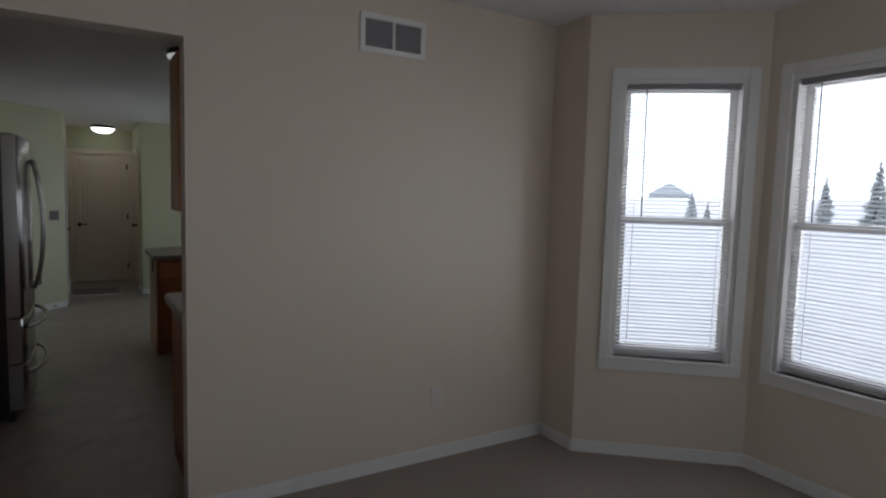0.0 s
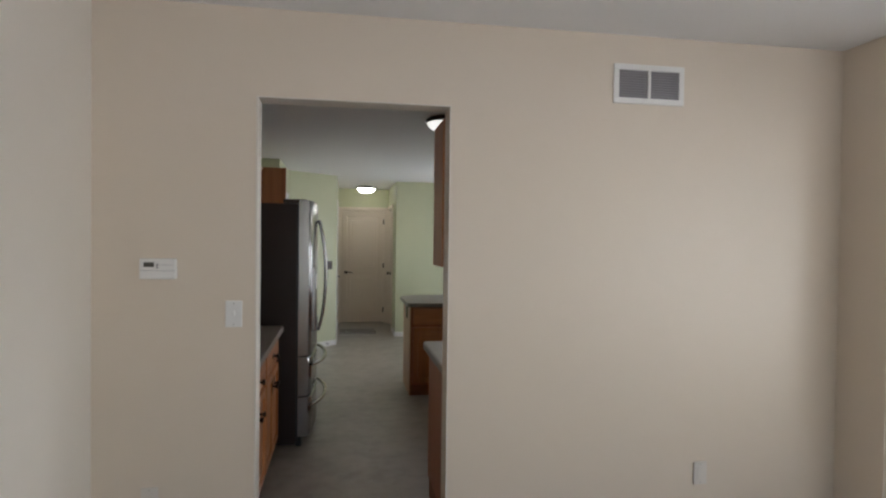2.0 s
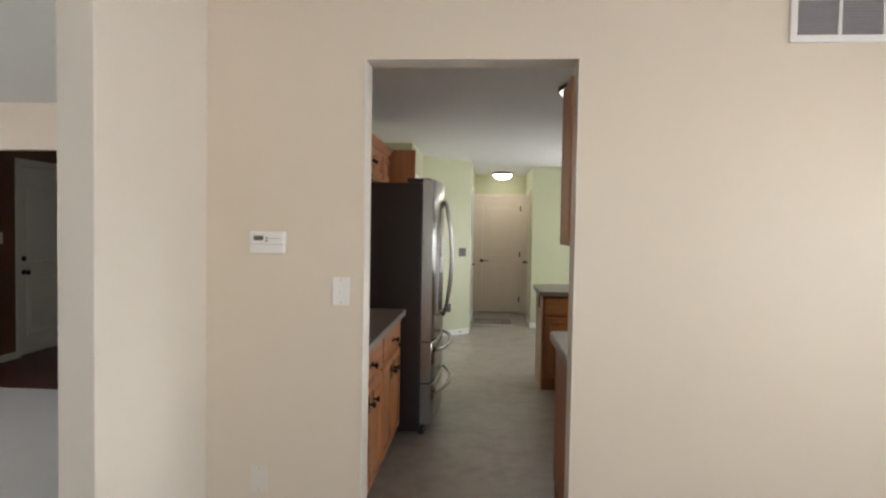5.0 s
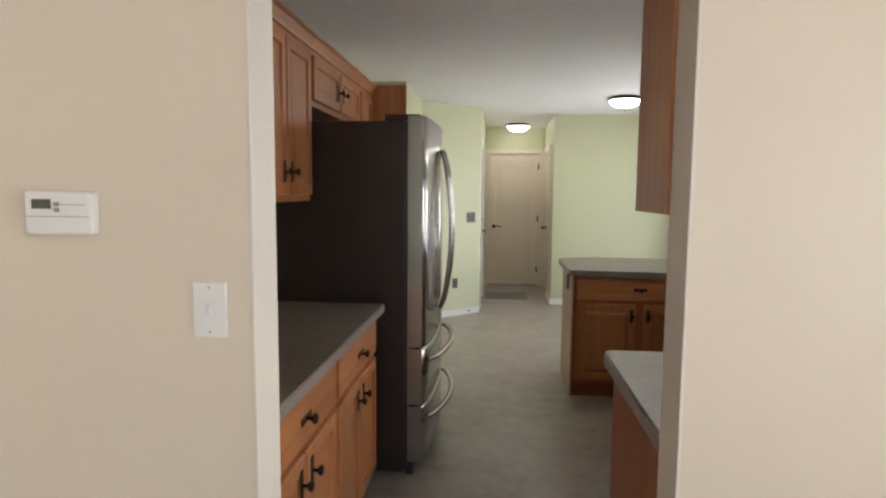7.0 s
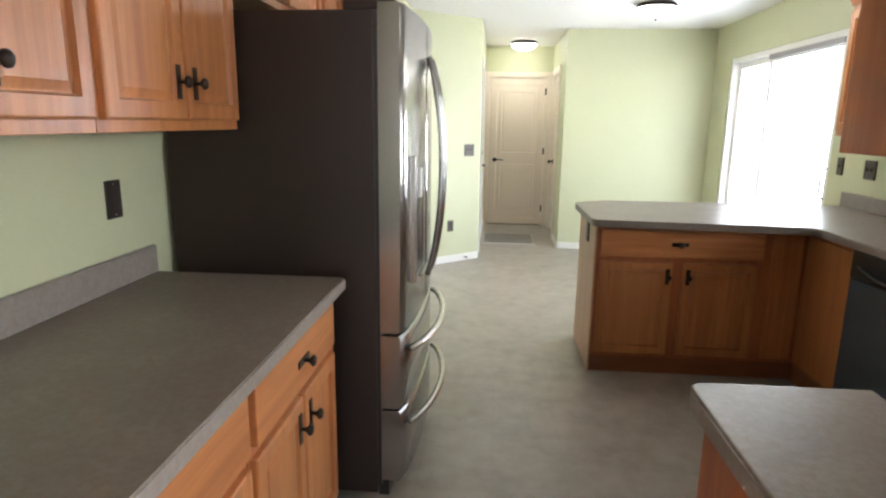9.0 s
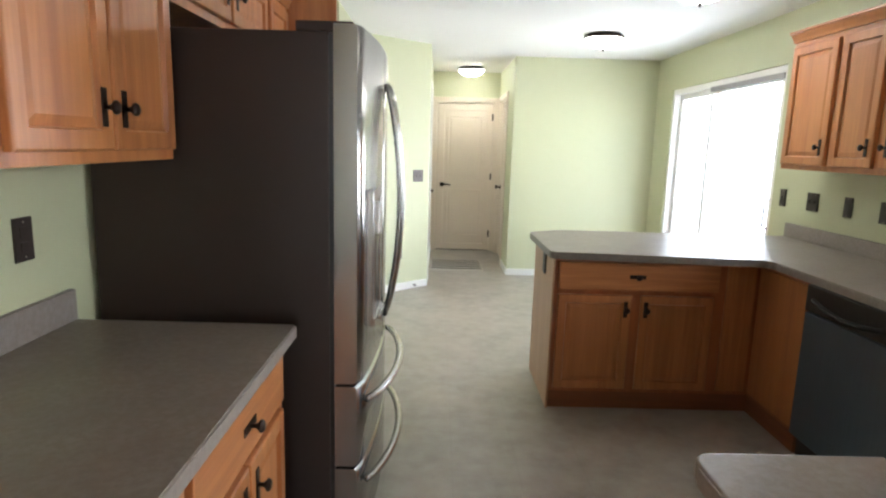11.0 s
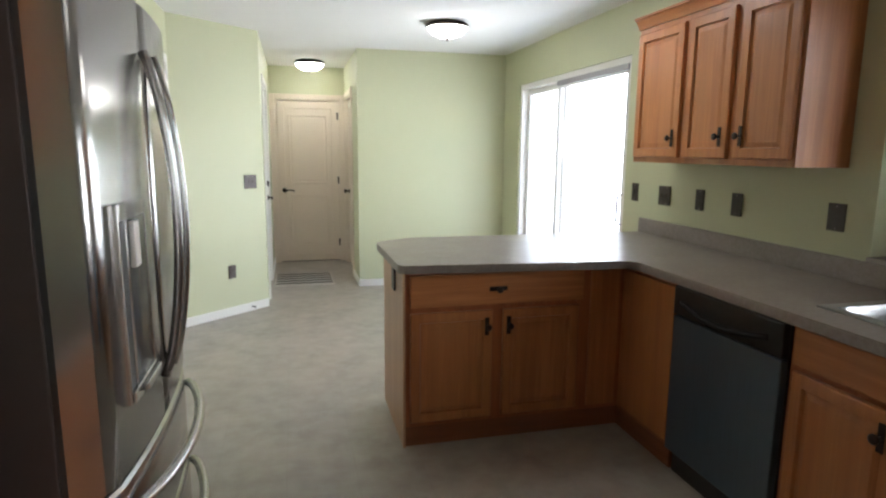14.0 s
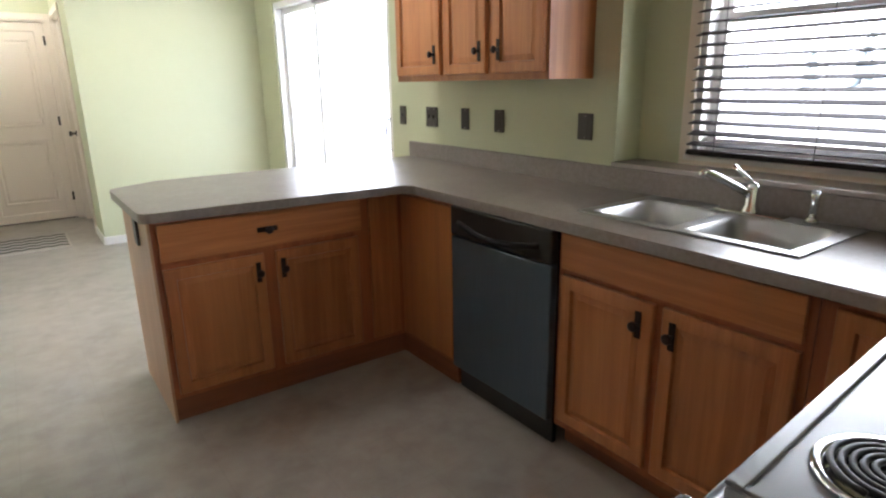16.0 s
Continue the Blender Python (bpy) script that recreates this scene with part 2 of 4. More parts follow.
MATLIGHT = material("pale_woven_mat", (0.6, 0.56, 0.5), 0.9, spots=((120, 0.4, (0.33, 0.3, 0.25), 2),), bump=0.6, bump_scale=200)
MATDARK = material("dark_woven_stripe", (0.025, 0.022, 0.02), 0.9, spots=((120, 0.4, (0.08, 0.07, 0.06), 2),))
SNOW = material("snow", (0.86, 0.855, 0.845), 0.7, spots=((0.3, 0.3, (0.80, 0.80, 0.80), 4),), bump=0.3, bump_scale=8)
# Needle colour paled well beyond snow dust to paint in haze and glare.
NEEDLES = material("haze_paled_needles", (0.46, 0.50, 0.485), 0.8, spots=((1.5, 0.7, (0.6, 0.63, 0.66), 4),), vary=0.1)
BARK = material("conifer_bark", (0.09, 0.065, 0.05), 0.9, spots=((20, 0.4, (0.06, 0.045, 0.035), 4),))
SIDING = material("pale_house_siding", (0.5, 0.52, 0.55), 0.7, spots=((2, 0.2, (0.44, 0.46, 0.49), 3),))
SHINGLE = material("snow_dusted_shingles", (0.5, 0.53, 0.57), 0.8, spots=((3, 0.4, (0.6, 0.63, 0.67), 3),))
GLASS = clear_glass("window_glass")
OVERCAST = glowing("overcast_white_sky", (0.95, 0.98, 1.0), 0.95)
LAMPGLASS = glowing("lit_frosted_glass", (1.0, 0.96, 0.88), LAMP_GLOW)
LAMPGLASS_WEAK = glowing("weakly_lit_frosted_glass", (1.0, 0.96, 0.88), LAMP_GLOW * 0.08)

# ---- mesh helpers ----


def box(bm, x0, x1, y0, y1, z0, z1, bevel=0.0):
    m = Matrix.Translation(((x0 + x1) / 2, (y0 + y1) / 2, (z0 + z1) / 2)) @ Matrix.Diagonal((abs(x1 - x0), abs(y1 - y0), abs(z1 - z0), 1))
    made = bmesh.ops.create_cube(bm, size=1, matrix=m)["verts"]
    if bevel:
        edges = list({e for v in made for e in v.link_edges})
        bmesh.ops.bevel(bm, geom=edges, offset=bevel, segments=2, affect="EDGES", profile=0.6)
    return bm


def boxes(*rows, bevel=0.0):
    bm = bmesh.new()
    for r in rows:
        box(bm, *r, bevel=bevel)
    return bm


def prism(points, z0, z1, bevel=0.0):
    bm = bmesh.new()
    low = [bm.verts.new((x, y, z0)) for x, y in points]
    high = [bm.verts.new((x, y, z1)) for x, y in points]
    bm.faces.new(list(reversed(low)))
    bm.faces.new(high)
    n = len(points)
    for i in range(n):
        bm.faces.new((low[i], low[(i + 1) % n], high[(i + 1) % n], high[i]))
    bmesh.ops.recalc_face_normals(bm, faces=bm.faces)
    if bevel:
        tops = [e for e in bm.edges if all(abs(v.co.z - z1) < 1e-6 for v in e.verts) or all(abs(v.co.z - z0) < 1e-6 for v in e.verts)]
        bmesh.ops.bevel(bm, geom=tops, offset=bevel, segments=3, affect="EDGES", profile=0.5)
    return bm


def turned(profile, steps=32, m=None):
    """A body of revolution about z; profile: (radius, height) from one end to the other."""
    bm = bmesh.new()
    rings = []
    for r, z in profile:
        rings.append([bm.verts.new((max(r, 1e-4) * math.cos(2 * math.pi * i / steps), max(r, 1e-4) * math.sin(2 * math.pi * i / steps), z)) for i in range(steps)])
    for a, b in zip(rings, rings[1:]):
        for i in range(steps):
            bm.faces.new((a[i], a[(i + 1) % steps], b[(i + 1) % steps], b[i]))
    bm.faces.new(list(reversed(rings[0])))
    bm.faces.new(rings[-1])
    bmesh.ops.recalc_face_normals(bm, faces=bm.faces)
    if m is not None:
        bm.transform(m)
    for f in bm.faces:
        f.smooth = True
    return bm


def tube(points, radius, sides=10, flat=1.0):
    """A round bar along points; flat squeezes it along its second normal."""
    bm = bmesh.new()
    pts = [Vector(p) for p in points]
    rings = []
    ref = Vector((0, 0, 1))
    for i, p in enumerate(pts):
        d = (pts[min(i + 1, len(pts) - 1)] - pts[max(i - 1, 0)]).normalized()
        if abs(d.dot(ref)) > 0.95:
            ref = Vector((0, 1, 0))
        u = d.cross(ref).normalized()
        v = d.cross(u).normalized()
        rings.append([bm.verts.new(p + radius * (math.cos(2 * math.pi * k / sides) * u + flat * math.sin(2 * math.pi * k / sides) * v)) for k in range(sides)])
    for a, b in zip(rings, rings[1:]):
        for k in range(sides):
            bm.faces.new((a[k], a[(k + 1) % sides], b[(k + 1) % sides], b[k]))
    bm.faces.new(list(reversed(rings[0])))
    bm.faces.new(rings[-1])
    bmesh.ops.recalc_face_normals(bm, faces=bm.faces)
    for f in bm.faces:
        f.smooth = True
    return bm


def mesh_of(name, bm, mat):
    me = bpy.data.meshes.new(name)
    bm.to_mesh(me)
    bm.free()
    me.materials.append(mat)
    return me


def part(name, bm, mat, parent, label=""):
    ob = new(name, mesh_of(name, bm, mat))
    ob.parent = parent
    return tagged(ob, label)


def piece(name, me, parent, m):
    """One more object on a shared mesh."""
    ob = new(name, me)
    ob.parent = parent
    ob.matrix_basis = m
    return ob


def thing(name, m, label, category, group="", kind=""):
    ob = new(name)
    ob.empty_display_size = 0.1
    ob.matrix_basis = m
    return tagged(ob, label, category, group, kind)


def solid(name, bm, mat, label, category, kind="structure"):
    return tagged(new(name, mesh_of(name, bm, mat)), label, category, "", kind)


def panel_face(w, h, t=0.02, rail=0.055, x0=0.0, z0=0.0, raised=True):
    """A framed panel whose front faces -y; its back lies on y = 0."""
    bm = bmesh.new()
    box(bm, x0, x0 + w, -t, 0, z0, z0 + h)
    bm.faces.ensure_lookup_table()
    bm.normal_update()
    f = min(bm.faces, key=lambda g: g.calc_center_median().y)
    rim = [e for e in f.edges]
    bmesh.ops.bevel(bm, geom=rim, offset=0.007, segments=3, affect="EDGES", profile=0.5)
    bm.normal_update()
    f = max((g for g in bm.faces if g.normal.y < -0.99), key=lambda g: g.calc_area())
    bmesh.ops.inset_region(bm, faces=[f], thickness=rail, depth=0)
    bmesh.ops.inset_region(bm, faces=[f], thickness=0.007, depth=-0.012)
    bmesh.ops.inset_region(bm, faces=[f], thickness=0.004, depth=0)
    if raised:
        bmesh.ops.inset_region(bm, faces=[f], thickness=min(0.03, w * 0.12), depth=0.006)
    return bm


def slab_face(w, h, t=0.02, x0=0.0, z0=0.0):
    bm = bmesh.new()
    box(bm, x0, x0 + w, -t, 0, z0, z0 + h, bevel=0.004)
    return bm


def joined(*parts):
    bm = bmesh.new()
    for p in parts:
        me = bpy.data.meshes.new("piece")
        p.to_mesh(me)
        p.free()
        bm.from_mesh(me)
        bpy.data.meshes.remove(me)
    return bm


def pull(parent, x, y, z, level=False):
    """A bronze backplate with a knob on a short stem, as one handle; its foot lies on y."""
    plate = boxes((x - 0.045, x + 0.045, y - 0.004, y, z - 0.011, z + 0.011) if level else (x - 0.011, x + 0.011, y - 0.004, y, z - 0.045, z + 0.045), bevel=0.0015)
    knob = turned(((0.006, 0.0), (0.0055, 0.012), (0.009, 0.018), (0.0165, 0.024), (0.0165, 0.029), (0.011, 0.034)), 16, Matrix.Translation((x, y - 0.003, z)) @ pose(0, 0, 0, 90))
    return part("handle", joined(plate, knob), BRONZE, parent, "oil-rubbed bronze backplate with a round knob")

# ---- structure ----
H = 2.43      # kitchen ceiling
HL = 2.56      # living room ceiling
NY0, NY1 = 2.79, 2.915      # wall between living room and kitchen
DX0, DX1, DZ = -0.495, 0.385, 2.17      # its doorway
LX0, LX1 = -1.29, -1.17      # wall on the left of the living room
EX = 2.295      # kitchen's outer wall
BX = 2.485      # living room's outer wall, with the bay
KX = -1.20      # kitchen's left wall
FY = 9.33      # end wall of the dining corner
HX0, HX1, HY = -0.19, 0.72, 10.88      # hall

solid("floor_kitchen", boxes((-1.31, 2.44, 2.85, 11.1, -0.06, 0.0)), VINYL, "mottled beige-grey sheet vinyl with faint square joints", "floor")
solid("floor_living", prism(((-1.23, -2.6), (2.6, -2.6), (2.6, -0.95), (3.33, -0.36), (3.33, 1.93), (2.6, 2.56), (2.6, 2.85), (-1.23, 2.85)), -0.06, 0.004), CARPET, "taupe cut-pile carpet", "floor")
solid("floor_next_room", boxes((-6.2, -1.23, -2.6, 5.26, -0.06, 0.002)), GREYCARPET, "pale grey cut-pile carpet in the next room", "floor")
solid("floor_foyer", boxes((-6.2, -1.32, 5.26, 9.4, -0.06, 0.006)), REDWOOD, "dark red wooden foyer floor", "floor")
solid("ceiling_living", boxes((-1.29, 3.4, -2.72, NY1 - 0.03, HL, HL + 0.1)), CEILING, "white painted living room ceiling with a light texture", "ceiling")
solid("ceiling_kitchen", boxes((-1.31, 2.6, NY1 - 0.03, 11.1, H, H + 0.1)), CEILING, "white painted kitchen ceiling with a light texture", "ceiling")
solid("ceiling_next_room", boxes((-6.3, -1.29, -2.72, 9.5, HL - 0.06, HL + 0.04)), CEILING, "white ceiling of the next room", "ceiling")

# wall between living room and kitchen: two skins, cream and green, round one opening
for nm, y0, y1, mat, xa, xb, top, lab in (("wall_doorway", NY0, NY1 - 0.03, CREAM, LX0, BX + 0.12, HL, "cream painted wall with a plain doorway"), ("wall_kitchen_south", NY1 - 0.03, NY1, GREEN, KX - 0.11, EX + 0.05, H, "pale green kitchen side of the doorway wall")):
    solid(nm, boxes((xa, DX0, y0, y1, 0, top), (DX1, xb, y0, y1, 0, top), (DX0, DX1, y0, y1, DZ, top)), mat, lab, "wall")
solid("corner_bead_doorway", boxes((DX0 - 0.001, DX0 + 0.006, NY0 - 0.003, NY1 + 0.003, 0, DZ), (DX1 - 0.006, DX1 + 0.001, NY0 - 0.003, NY1 + 0.003, 0, DZ), (DX0, DX1, NY0 - 0.003, NY1 + 0.003, DZ - 0.006, DZ + 0.001), bevel=0.002), CREAM_DAYLIT, "rounded painted drywall reveal of the doorway, colour paled for daylight", "reveal")

# left wall of the living room with the wide opening
OY0, OY1, OZ = -1.6, 2.06, 2.14
solid("wall_west", boxes((LX0, LX1, OY1, NY0, 0, HL), (LX0, LX1, -2.6, OY0, 0, HL), (LX0, LX1, OY0, OY1, OZ, HL), bevel=0.004), CREAM_DAYLIT, "wall with a wide cased opening to the next room, colour paled for daylight", "wall")
# Unseen wall; its opening is added to let the south fill lamp in.
solid("wall_south", boxes((-6.2, -0.45, -2.72, -2.6, 0, HL), (1.85, 3.4, -2.72, -2.6, 0, HL), (-0.45, 1.85, -2.72, -2.6, 0, 0.6), (-0.45, 1.85, -2.72, -2.6, 2.2, HL)), CREAM, "plain cream wall with an unseen opening added for the fill lamp", "wall")

# bay: short returns, two slanting facets, one straight facet
C2, C3, C4, C5 = Vector((BX, 2.50)), Vector((3.22, 1.87)), Vector((3.22, -0.33)), Vector((BX, -0.96))
solid("wall_east_return", boxes((BX, BX + 0.12, 2.50, NY0, 0, HL), (BX, BX + 0.12, -2.6, -0.96, 0, HL)), CREAM, "cream returns beside the bay window", "wall")


def facet(name, a, b, openings, z0, z1, label):
    """A wall from a to b, seen from its inside on its left, with openings (from, to) along it between z0 and z1."""
    d = b - a
    m = Matrix.Translation((a.x, a.y, 0)) @ Matrix.Rotation(math.atan2(d.y, d.x), 4, "Z")
    line = [(0, 0)]
    for u0, u1 in openings:
        u = (u0 + u1) / 2
        line += [(u, 0), (u, z0), (u0, z0), (u0, z1), (u1, z1), (u1, z0), (u, z0), (u, 0)]
    line += [(d.length, 0), (d.length, HL), (0, HL)]
    bm = prism(line, 0, 0.13)
    bm.transform(Matrix(((1, 0, 0, 0), (0, 0, 1, 0), (0, 1, 0, 0), (0, 0, 0, 1))))
    bmesh.ops.reverse_faces(bm, faces=bm.faces[:])
    ob = solid(name, bm, CREAM, label, "wall")
    ob.matrix_basis = m
    return m


WZ0, WZ1 = 0.60, 2.20
m_bay = facet("wall_bay_slant", C2, C3, ((0.19, 0.86),), WZ0, WZ1, "slanting cream bay wall with a narrow sash window")
m_mid = facet("wall_bay_front", C3, C4, ((0.13, 1.04), (1.17, 2.08)), WZ0, WZ1, "cream bay wall with a pair of sash windows")
m_far = facet("wall_bay_slant_far", C4, C5, ((0.10, 0.77),), WZ0, WZ1, "slanting cream bay wall with a narrow sash window")

# kitchen walls
solid("wall_kitchen_west", boxes((KX - 0.11, KX, NY1, 7.0, 0, H)), GREEN, "pale green kitchen wall behind the cabinets", "wall")
PX = -0.82
CY = 7.18, 7.98      # closet door in the wall beyond the fridge
solid("wall_closet", boxes((PX - 0.11, PX, 7.0, CY[0], 0, H), (PX - 0.11, PX, CY[1], 8.14, 0, H), (PX - 0.11, PX, CY[0], CY[1], 2.05, H), (KX - 0.11, PX - 0.11, 7.0, 7.11, 0, H)), GREEN, "pale green closet wall with a white door", "wall")
solid("wall_diagonal", prism(((-0.82, 8.14), (-0.19, 8.70), (-0.30, 8.77), (-0.93, 8.21)), 0, H), GREEN, "slanting pale green wall between closet and hall", "wall")
LD = 9.02, 9.84      # door in the hall's left wall
solid("wall_hall_west", boxes((HX0 - 0.11, HX0, 8.70, LD[0], 0, H), (HX0 - 0.11, HX0, LD[1], HY, 0, H), (HX0 - 0.11, HX0, LD[0], LD[1], 2.05, H)), GREEN, "pale green hall wall with an outer door", "wall")
RD = 9.95, 10.75
solid("wall_hall_east", boxes((HX1, HX1 + 0.11, FY + 0.11, RD[0], 0, H), (HX1, HX1 + 0.11, RD[1], HY, 0, H), (HX1, HX1 + 0.11, RD[0], RD[1], 2.05, H)), GREEN, "pale green hall wall with a door", "wall")
FD = -0.13, 0.66
solid("wall_hall_end", boxes((HX0 - 0.11, FD[0], HY, HY + 0.11, 0, H), (FD[1], HX1 + 0.11, HY, HY + 0.11, 0, H), (FD[0], FD[1], HY, HY + 0.11, 2.04, H)), GREEN, "pale green end wall of the hall", "wall")
solid("wall_dining_end", boxes((HX1, EX + 0.1, FY, FY + 0.11, 0, H)), GREEN, "pale green end wall of the dining corner", "wall")
PY0, PY1, PZ = 6.85, 8.89, 2.08      # patio door
AY0, AY1, AX, AZ0, AZ1 = 3.50, 5.0, 2.46, 1.01, 2.26      # window recess above the sink
WY0, WY1, WKZ0, WKZ1 = 3.76, 4.74, 1.07, 2.12
AM = (AY0 + AY1) / 2
east = prism(((NY1, 0), (PY0, 0), (PY0, PZ), (PY1, PZ), (PY1, 0), (FY, 0), (FY, H), (AM, H), (AM, AZ1), (AY1, AZ1), (AY1, AZ0), (AY0, AZ0), (AY0, AZ1), (AM, AZ1), (AM, H), (NY1, H)), EX, EX + 0.06)
east.transform(Matrix(((0, 0, 1, 0), (1, 0, 0, 0), (0, 1, 0, 0), (0, 0, 0, 1))))
solid("wall_kitchen_east", east, GREEN, "pale green outer kitchen wall", "wall")
solid("wall_kitchen_east_outer", boxes((EX + 0.06, EX + 0.12, NY1, AY0 - 0.12, 0, H), (EX + 0.06, EX + 0.12, AY1 + 0.12, PY0, 0, H), (EX + 0.06, EX + 0.12, PY1, FY, 0, H), (EX + 0.06, EX + 0.12, PY0, PY1, PZ, H)), SIDING, "outer skin of the kitchen wall", "wall")
solid("wall_window_recess", boxes((EX + 0.06, AX, AY1, AY1 + 0.12, 0.9, H), (EX + 0.06, AX, AY0 - 0.12, AY0, 0.9, H), (EX + 0.06, AX, AY0, AY1, AZ1, H), (AX, AX + 0.12, AY0 - 0.12, WY0, 0.9, H), (AX, AX + 0.12, WY1, AY1 + 0.12, 0.9, H), (AX, AX + 0.12, WY0, WY1, 0.9, WKZ0), (AX, AX + 0.12, WY0, WY1, WKZ1, H)), GREEN, "pale green recess round the sink window", "wall")

# next room and foyer
solid("wall_next_room_north", boxes((-6.2, -4.5, 5.25, 5.36, 0.0, HL), (-4.5, -2.2, 5.25, 5.36, 2.10, HL), (-2.2, -1.32, 5.25, 5.36, 0.0, HL)), CREAM, "cream wall with a wide opening to the foyer", "wall")
# The opening in this wall is unseen, added for the fill lamp.
solid("wall_next_room_west", boxes((-6.3, -6.2, -2.6, 0.85, 0, HL), (-6.3, -6.2, 3.15, 5.36, 0, HL), (-6.3, -6.2, 0.85, 3.15, 0, 0.6), (-6.3, -6.2, 0.85, 3.15, 2.0, HL)), CREAM, "cream wall of the next room", "wall")
QX = -4.98
solid("wall_foyer_west", boxes((QX - 0.12, QX, 5.36, 6.38, 0.0, HL - 0.06), (QX - 0.12, QX, 7.30, 9.3, 0.0, HL - 0.06), (QX - 0.12, QX, 6.38, 7.30, 2.09, HL - 0.06)), BROWN, "dark brown foyer wall with a white door", "wall")
solid("wall_foyer_north", boxes((-6.2, -1.2, 9.3, 9.4, 0.0, HL)), BROWN, "dark brown foyer wall", "wall")
solid("wall_foyer_east", boxes((-1.42, -1.32, 5.36, 9.3, 0.0, HL)), BROWN, "dark brown foyer wall", "wall")

# baseboards


def baseboard(name, a, b, label="white painted baseboard"):
    a, b = Vector(a), Vector(b)
    d = b - a
    bm = boxes((0, d.length, -0.014, 0.0, 0.0, 0.075), bevel=0.004)
    ob = solid(name, bm, WHITE, label, "baseboard")
    ob.matrix_basis = Matrix.Translation((a.x, a.y, 0.003)) @ Matrix.Rotation(math.atan2(d.y, d.x), 4, "Z")
    return ob


baseboard("baseboard_living_a", (DX1 + 0.012, NY0), (BX, NY0))
baseboard("baseboard_living_b", (LX1, NY0), (DX0 - 0.012, NY0))
baseboard("baseboard_living_c", (BX, NY0 - 0.015), (BX, 2.50))
baseboard("baseboard_bay_a", C2, C3)
baseboard("baseboard_bay_b", C3, C4)
baseboard("baseboard_west", (LX1, OY1), (LX1, NY0 - 0.015))
baseboard("baseboard_diagonal", (-0.815, 8.145), (-0.19, 8.70))
baseboard("baseboard_dining_end", (HX1, FY), (EX, FY))
baseboard("baseboard_hall_end", (HX0, HY), (FD[0] - 0.07, HY))
baseboard("baseboard_hall_east", (HX1, RD[0] - 0.07), (HX1, FY + 0.002))
baseboard("baseboard_hall_west", (HX0, LD[1] + 0.07), (HX0, HY - 0.015))
baseboard("baseboard_foyer", (QX, 7.37), (QX, 9.3))
baseboard("baseboard_foyer_near", (QX, 5.36), (QX, 6.31))
solid("threshold_strip", boxes((DX0 + 0.006, DX1 - 0.006, 2.83, 2.86, 0.0, 0.009), bevel=0.003), BRASSY, "metal strip between carpet and vinyl", "threshold")

# ---- doors ----


def casing(parent, w, h, y=0.0, wide=0.06, paint=None):
    """Trim round an opening of that size, on the wall face y, towards -y."""
    part("casing", boxes((-wide, 0, y - 0.016, y, 0, h + wide), (w, w + wide, y - 0.016, y, 0, h + wide), (0, w, y - 0.016, y, h, h + wide), bevel=0.004), paint or WHITE, parent, "painted casing")
    part("jamb", boxes((0, 0.018, y, y + 0.11, 0, h), (w - 0.018, w, y, y + 0.11, 0, h), (0.018, w - 0.018, y, y + 0.11, h - 0.018, h)), paint or WHITE, parent, "painted jamb")


def inner_door(name, m, w, h, paint, label, knob_side="left", hinges=True, set_back=0.03, deadbolt=False, lever=False):
    d = thing(name, m, label, "door", kind="structure")
    casing(d, w, h, paint=paint)
    a, b = 0.021, w - 0.021
    y0 = set_back
    leaf = joined(panel_face(b - a, h - 0.034, 0.035, 0.11, a, 0.012, raised=False))
    leaf.transform(Matrix.Translation((0, y0 + 0.035, 0)))
    lo = panel_face(b - a - 0.26, 0.66, 0.012, 0.02, a + 0.13, 0.2)
    lo.transform(Matrix.Translation((0, y0 + 0.0135, 0)))
    up = panel_face(b - a - 0.26, 0.86, 0.012, 0.02, a + 0.13, 1.0)
    up.transform(Matrix.Translation((0, y0 + 0.0135, 0)))
    slab = part("leaf", joined(leaf, lo, up), paint, d)
    yb = y0 + 0.036
    part("door_stop_strip", boxes((0.018, 0.04, yb, yb + 0.02, 0, h - 0.018), (w - 0.04, w - 0.018, yb, yb + 0.02, 0, h - 0.018), (0.04, w - 0.04, yb, yb + 0.02, h - 0.045, h - 0.018)), paint, d)
    part("threshold", boxes((0.018, w - 0.018, yb, 0.108, 0.0, 0.03), bevel=0.003), BRONZE, d, "dark threshold")
    kx = a + 0.07 if knob_side == "left" else b - 0.07
    if lever:
        side = 1 if knob_side == "left" else -1
        grip = joined(turned(((0.03, 0), (0.03, 0.008), (0.012, 0.012), (0.011, 0.05)), 20, Matrix.Translation((kx, y0, 0.92)) @ pose(0, 0, 0, 90)), tube(((kx - side * 0.008, y0 - 0.048, 0.92), (kx + side * 0.06, y0 - 0.05, 0.925), (kx + side * 0.12, y0 - 0.046, 0.915)), 0.009, 10))
        part("lever_handle", grip, BRONZE, slab, "dark bronze lever handle")
    rose = None if lever else turned(((0.03, 0), (0.03, 0.008), (0.012, 0.012), (0.011, 0.04), (0.026, 0.046), (0.028, 0.062), (0.016, 0.07)), 20, Matrix.Translation((kx, y0, 0.92)) @ pose(0, 0, 0, 90))
    if rose:
        part("knob", rose, BRONZE, slab, "dark bronze door knob")
    if deadbolt:
        part("deadbolt", turned(((0.03, 0), (0.03, 0.012), (0.018, 0.02)), 20, Matrix.Translation((kx, y0, 1.07)) @ pose(0, 0, 0, 90)), BRONZE, slab, "dark bronze deadbolt")
    if hinges:
        hx = b if knob_side == "left" else a
        for z in (0.2, 1.0, 1.8):
            part("hinge", boxes((hx - 0.018, hx + 0.018, y0 - 0.006, y0 + 0.002, z, z + 0.09), bevel=0.001), BRONZE, d, "dark bronze hinge")
    return d


